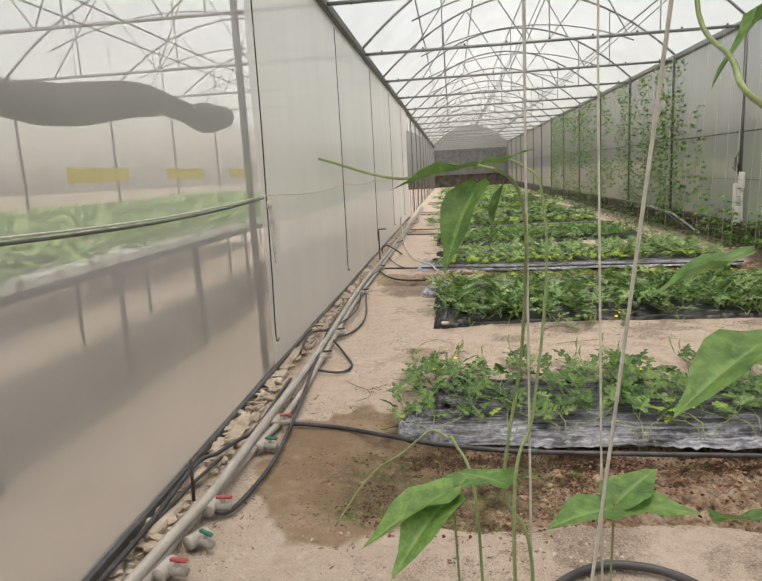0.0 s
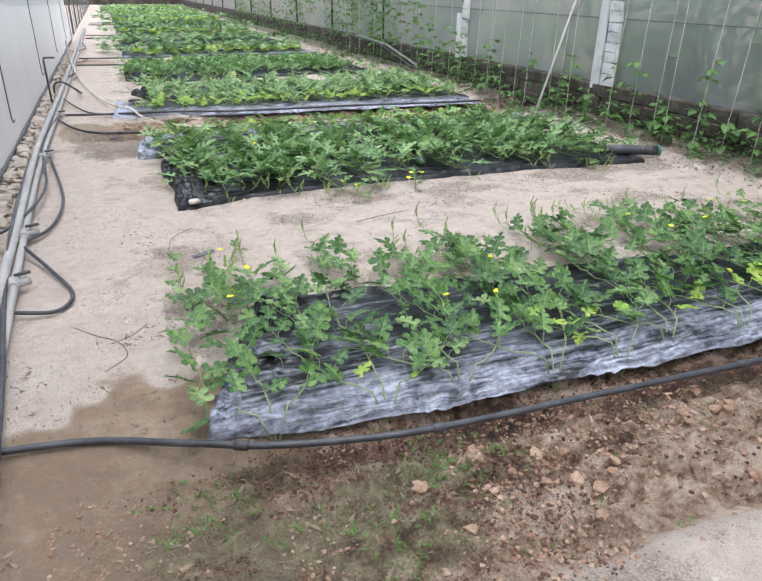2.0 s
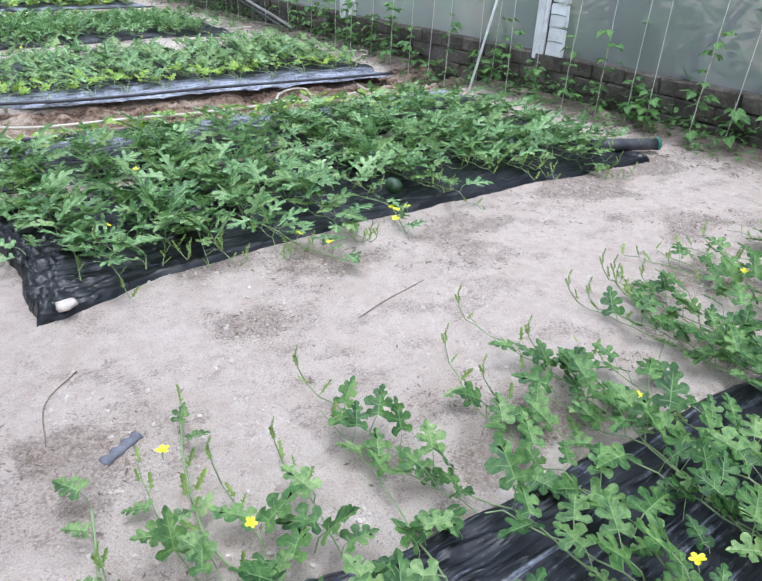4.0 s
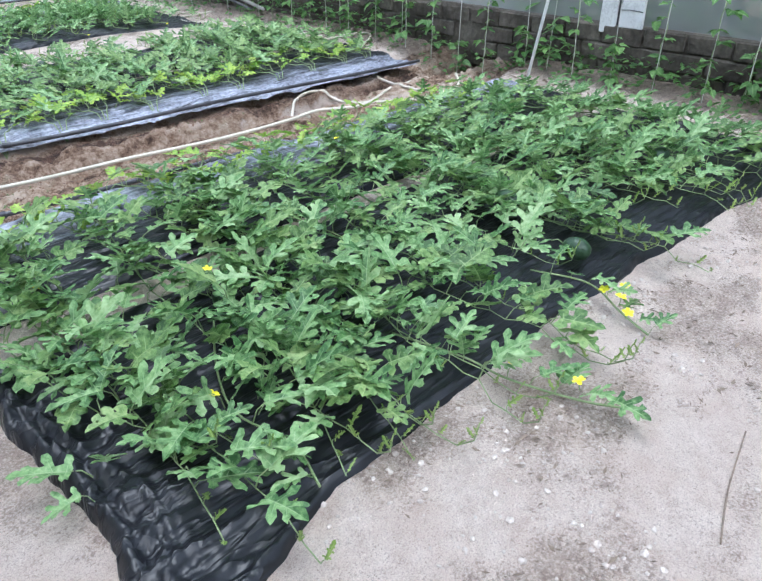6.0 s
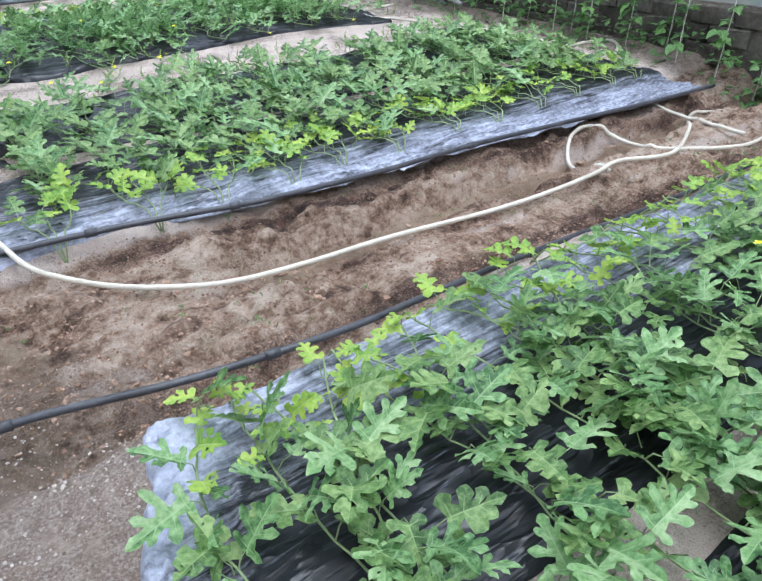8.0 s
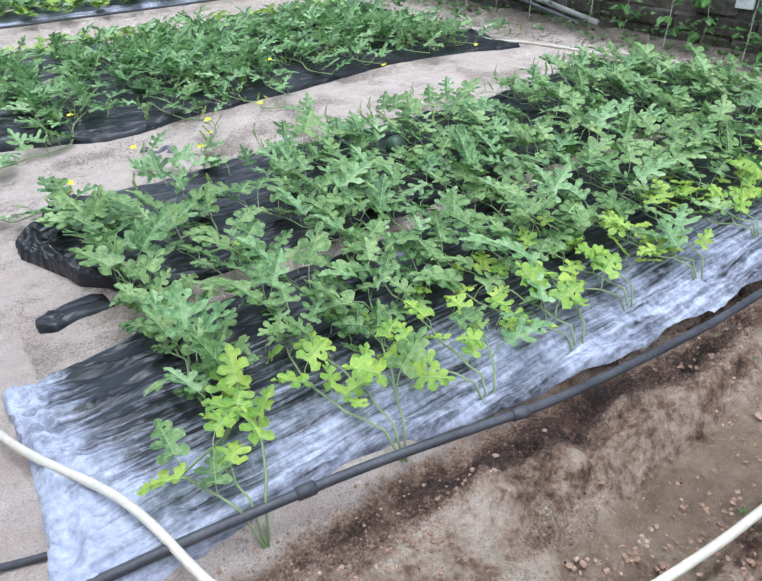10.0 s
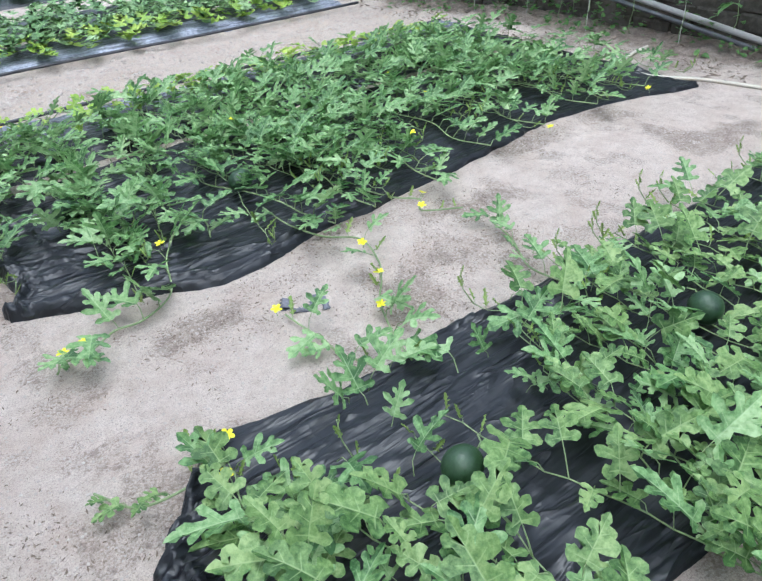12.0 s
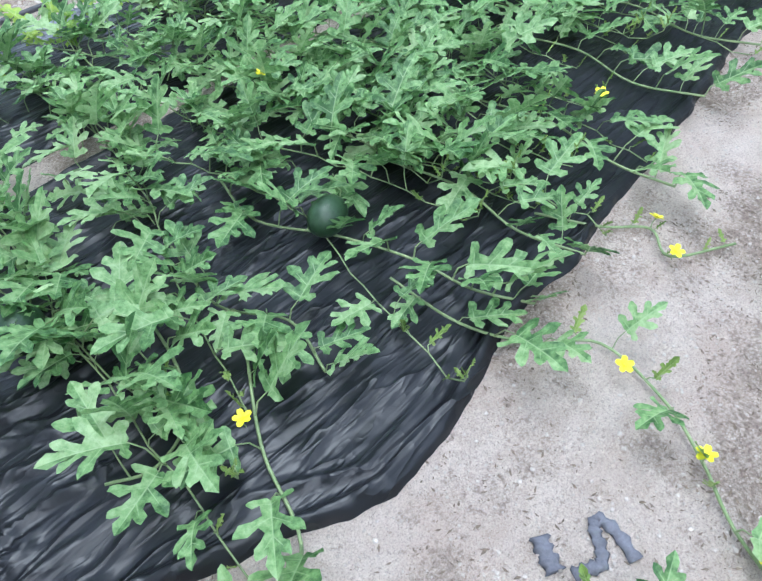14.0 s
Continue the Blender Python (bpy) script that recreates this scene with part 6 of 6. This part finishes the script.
scatter("grit", 6000, (-1.5, 4.6, 4.2, 6.6), (0.003, 0.014), M_PEBBLE, 580, "loose grit and pebbles on sand", "grit", where=lambda x, y: (fbm(x * 1.5, y * 1.5, 64) > 0.5) * 1.0)
scatter("grit", 9000, (-0.8, 3.5, 12.9, 14.5), (0.0015, 0.007), M_PEBBLE, 600, "loose grit and pebbles on sand", "grit")
scatter("litter", 8000, (-0.8, 4.6, 4.2, 6.6), (0.004, 0.022), M_FLAKE, 620, "dry brown plant litter on sand", "litter", where=lambda x, y: smooth(0.5, 0.66, fbm(x * 2.1, y * 2.6, 31)), flat_bits=True)
scatter("litter", 16000, (-0.8, 3.0, 12.9, 14.5), (0.002, 0.012), M_FLAKE, 640, "dry brown plant litter on sand", "litter", where=lambda x, y: smooth(0.42, 0.7, fbm(x * 2.1, y * 2.6, 31)), flat_bits=True)
scatter("litter", 4000, (4.5, 5.4, 1, 22), (0.01, 0.05), M_FLAKE, 660, "dry brown litter along the wall foot", "litter", flat_bits=True)
scatter("litter", 2500, (-1.5, 0.6, 1.8, 4.4), (0.005, 0.025), M_FLAKE, 680, "dry brown plant litter on sand", "litter", flat_bits=True, where=lambda x, y: smooth(0.4, 0.6, fbm(x * 3, y * 3, 65)))

# ---- the next bay, seen dimly through the left film ----
def bench(y0, y1, x0, x1, z):
    e = thing("grow_bench", (x0, y0, 0), "long steel grow bench in the next bay", "bench", "grow benches")
    w, l = x1 - x0, y1 - y0
    Geo().box((0, 0, z - 0.05), (w, l, z), 0.01).make("bench_top", M_DARKSTEEL, e)
    n = int(l / 1.6)
    for i in range(n + 1):
        for xx in (0.06, w - 0.06):
            Geo().tube([(xx, l * i / n * 0.98 + 0.04, 0), (xx, l * i / n * 0.98 + 0.04, z - 0.05)], 0.02, 6).make("leg", M_DARKSTEEL, e)
    Geo().tube([(w - 0.06, 0, z * 0.45), (w - 0.06, l, z * 0.45)], 0.016, 6).make("stretcher", M_STEEL, e)


def trays(y0, y1, x0, x1, z, seed):
    q = random.Random(seed)
    i, y = 0, y0 + 0.05
    while y < y1 - 0.4:
        e = thing("seed_tray", (x1 - 0.42, y, z), "white planting tray of green seedlings", "tray", "seed trays")
        g = Geo()
        g.box((0, 0, 0), (0.4, 0.34, 0.09), 0.015)
        g.make("tray", M_WHITE, e)
        y += 0.42
    g = Geo()
    for k in range(5200):
        x, yy = q.uniform(x0, x1), q.uniform(y0, y1)
        m = pose(x, yy, z + 0.08 + q.uniform(0, 0.22), q.uniform(-20, 60), q.uniform(-30, 30), q.uniform(0, 360))
        blade(g, [(0, 0), (.34, .15), (.3, .6), (0, 1)], q.uniform(0.10, 0.2), 0.14, k, 0.2, 0.4, 0, m)
    g.make("seedlings", M_LEAF, None, True, "green seedlings massed on the grow bench", "seedlings", kind="stuff")


bench(-2.5, 18.0, X_L - 2.6, X_L - 1.03, 1.15)
trays(-2.5, 18.0, X_L - 2.6, X_L - 1.03, 1.15, 700)
bench(-2.5, 18.0, X_L - 5.9, X_L - 3.9, 1.15)
trays(-2.5, 18.0, X_L - 5.9, X_L - 3.9, 1.15, 710)
for x in (-4.6, -5.2):
    Geo().tube([(x, -3.5, EAVE - 0.025), (x, 24.5, EAVE - 0.025)], 0.012, 6).make("support_wire", M_DARKSTEEL, None, True, "steel wire under the roof of the next bay", "wire", "support wires")
for x, y in ((-4.6, 4.3), (-4.6, 7.24), (-4.6, 10.0), (-4.6, 13.0)):
    e = thing("sticky_card", (x, y, 1.86), "yellow sticky insect card hanging over the bench", "card", "sticky cards")
    Geo().box((-0.004, -0.75, 0), (0.004, 0.75, 0.18), 0.002).make("card", M_CARD, e)
    for d in (-0.6, 0.6):
        Geo().tube([(0, d, 0.17), (0, d, EAVE - 1.88)], 0.004, 5).make("wire", M_STRING, e)
e = thing("shade_net", (-5.2, 0, EAVE - 0.03), "dark shade net bunched under the roof of the next bay", "shade net")
g = Geo()
ys, th = np.linspace(-3, 13.7, 70), np.linspace(0, 2 * math.pi, 14, endpoint=False)
mid = lambda y: -1.15 + 0.045 * max(y - 6, 0) - 0.1 * math.sin(y * 1.1)
v = [((0.22 + 0.10 * float(vnoise(y * 1.3, 1, 5))) * math.cos(a), y, mid(y) + (0.13 + 0.2 * float(vnoise(y * 1.1, 2, 6))) * math.sin(a)) for y in ys for a in th]
g.add(v, [(i * 14 + k, i * 14 + (k + 1) % 14, (i + 1) * 14 + (k + 1) % 14, (i + 1) * 14 + k) for i in range(69) for k in range(14)])
g.make("net", M_SHADE, e, True)
for y in np.arange(-2, 13.5, 2.5):
    Geo().tube([(0, y, mid(y)), (0, y, 0.0)], 0.005, 5).make("hanger", M_DARKSTEEL, e)


# ---- greenery outside the right wall ----
def shrub(q, x, y, h, seed):
    e = thing("shrub", (x, y, -0.02), "leafy green shrub outside the film wall", "shrub", "outside shrubs")
    Geo().tube([(0, 0, 0), (0.04, 0.03, h * .4), (0.0, 0.1, h * .75)], [0.04, 0.03, 0.012], 7).make("trunk", M_FLAKE, e, True)
    for k in range(4):
        a = q.uniform(0, 6.3)
        Geo().tube([(0.02, 0.02, h * .3), (0.3 * math.cos(a), 0.3 * math.sin(a), h * .6), (0.55 * math.cos(a), 0.55 * math.sin(a), h * .8)], [0.02, 0.014, 0.006], 5).make("limb", M_FLAKE, e, True)
    g = Geo()
    for k in range(420):
        a, r, z = q.uniform(0, 6.3), q.uniform(0.1, 0.95) ** 0.6, q.uniform(0.12, 1.0)
        if vnoise(a * 1.5, z * 4, seed) < 0.35:
            continue
        m = pose(r * 0.85 * math.cos(a) * (1.15 - z * 0.6), r * 0.85 * math.sin(a) * (1.15 - z * 0.6), h * z, q.uniform(-40, 40), q.uniform(-40, 40), q.uniform(0, 360))
        blade(g, [(0, 0), (.3, .15), (.26, .55), (0, 1)], q.uniform(0.1, 0.22), 0.14, k, 0.2, 0.3, 0, m)
    g.make("crown", M_BEAN, e, True, kind="stuff")


qs = random.Random(95)
for i in range(14):
    shrub(qs, 8.4 + qs.uniform(0, 1.2), 1.0 + 2.1 * i + qs.uniform(-.4, .4), qs.uniform(2.0, 3.0), 30 + i)
for i in range(9):
    shrub(qs, 6.15 + qs.uniform(0, 0.3), 3.2 + 0.75 * i + qs.uniform(-.2, .2), qs.uniform(1.5, 2.8), 60 + i)
for i in range(16):
    shrub(qs, 6.6 + qs.uniform(0, 1.2), 2.0 + 1.55 * i + qs.uniform(-.4, .4), qs.uniform(0.9, 2.0), i)

# pieces of the low wall come last
blocks()

scatter("grit", 6000, (-1.35, -0.35, 8.2, 9.9), (0.0015, 0.007), M_FLAKE, 700, "dark gritty soil crumbs and litter", "grit", where=lambda x, y: smooth(0.4, 0.6, fbm(x * 4, y * 4, 66)))
scatter("grit", 2500, (-1.35, -0.35, 8.2, 9.9), (0.002, 0.008), M_PEBBLE, 710, "loose pale grit on dark soil", "grit", where=lambda x, y: smooth(0.4, 0.6, fbm(x * 4, y * 4, 67)))
scatter("soil_crumbs", 9000, (-0.4, 4.8, 3.0, 3.3), (0.002, 0.010), M_HUMUS, 720, "dark moist soil crumbs beside the tube", "soil", where=lambda x, y: smooth(0.35, 0.6, fbm(x * 3, y * 5, 68)))
scatter("soil_crumbs", 2600, (-0.1, 4.8, 9.38, 10.62), (0.002, 0.008), M_HUMUS, 730, "dark reddish soil crumbs in the furrow", "soil", where=lambda x, y: smooth(0.52, 0.66, fbm(x * 2, y * 4, 69)))
scatter("soil_crumbs", 4500, (0.0, 4.8, 2.2, 3.0), (0.002, 0.012), M_HUMUS, 740, "dark reddish soil crumbs in the furrow", "soil", where=lambda x, y: smooth(0.52, 0.66, fbm(x * 2, y * 4, 70)))


scatter("soil_crumbs", 9000, (-1.0, 0.8, 2.1, 3.25), (0.002, 0.012), M_HUMUS, 745, "dark damp crumbs on mossy wet soil", "soil", 0.45, where=lambda x, y: smooth(0.42, 0.6, fbm(x * 3.5, y * 4, 74)) * (1 - smooth(0.6, 1.4, ((x + 0.1) / 0.9) ** 2 + ((y - 2.7) / 0.6) ** 2)))
scatter("grit", 4000, (-1.1, 0.8, 2.1, 3.25), (0.002, 0.011), M_CLOD, 748, "brown grit on mossy wet soil", "grit", 0.5, where=lambda x, y: smooth(0.5, 0.66, fbm(x * 4, y * 4, 75)))


def clods(n, box, size, seed):
    """Single large clods that lie loose in a furrow."""
    q = random.Random(seed)
    shapes = []
    for k in range(6):
        v, f = blob(1.0, seed + k, 0.5, 1)
        shapes.append(Geo().add(v, f).data("soil_clod", M_CLOD))
    for _ in range(n):
        x, y = q.uniform(box[0], box[1]), box[2] + (box[3] - box[2]) * (q.random() + q.random()) / 2
        if float(soil_mask(np.array([x]), np.array([y]))[0]) < 0.5:
            continue
        r = size[0] + (size[1] - size[0]) * q.random() ** 2
        o = new("soil_clod", shapes[q.randrange(6)])
        o.matrix_basis = pose(x, y, gz(x, y) + r * 0.25, q.uniform(-15, 15), q.uniform(-15, 15), q.uniform(0, 360)) @ Matrix.Diagonal((r, r * q.uniform(0.6, 1), r, 1))
        tagged(o, "hard dry brown soil clod in the furrow", "clod", "soil clods")


clods(130, (0.0, 3.6, 2.3, 3.05), (0.012, 0.042), 750)
clods(50, (-0.2, 4.2, 9.5, 10.5), (0.010, 0.026), 770)


def sprouts(n, box, seed, where):
    """Tiny green weeds, each with a few blades."""
    q = random.Random(seed)
    g = Geo()
    for _ in range(n):
        x, y = q.uniform(box[0], box[1]), q.uniform(box[2], box[3])
        if float(where(np.array([x]), np.array([y]))[0]) < q.random():
            continue
        z = gz(x, y)
        for k in range(q.randint(3, 6)):
            a = pose(x, y, z, q.uniform(10, 65), 0, q.uniform(0, 360))
            blade(g, [(0, 0), (.2, .3), (.22, .6), (0, 1)], q.uniform(0.012, 0.032), 0.014, k, 0.2, 0.4, 0, a)
    g.make("tiny_weeds", M_OLDGREEN, None, True, "tiny green weeds and moss on damp soil", "weeds", kind="stuff")


sprouts(1600, (-1.0, 0.7, 2.2, 3.3), 800, lambda x, y: smooth(0.5, 0.7, fbm(x * 3, y * 3, 71)) * (1 - smooth(0.5, 1.3, ((x + 0.2) / 0.9) ** 2 + ((y - 2.8) / 0.6) ** 2)))
sprouts(500, (0.3, 4.0, 2.3, 3.2), 810, lambda x, y: 0.5 * smooth(0.6, 0.75, fbm(x * 3, y * 3, 72)))
sprouts(700, (-0.6, 4.0, 9.35, 10.5), 820, lambda x, y: smooth(0.58, 0.75, fbm(x * 3, y * 3, 73)))
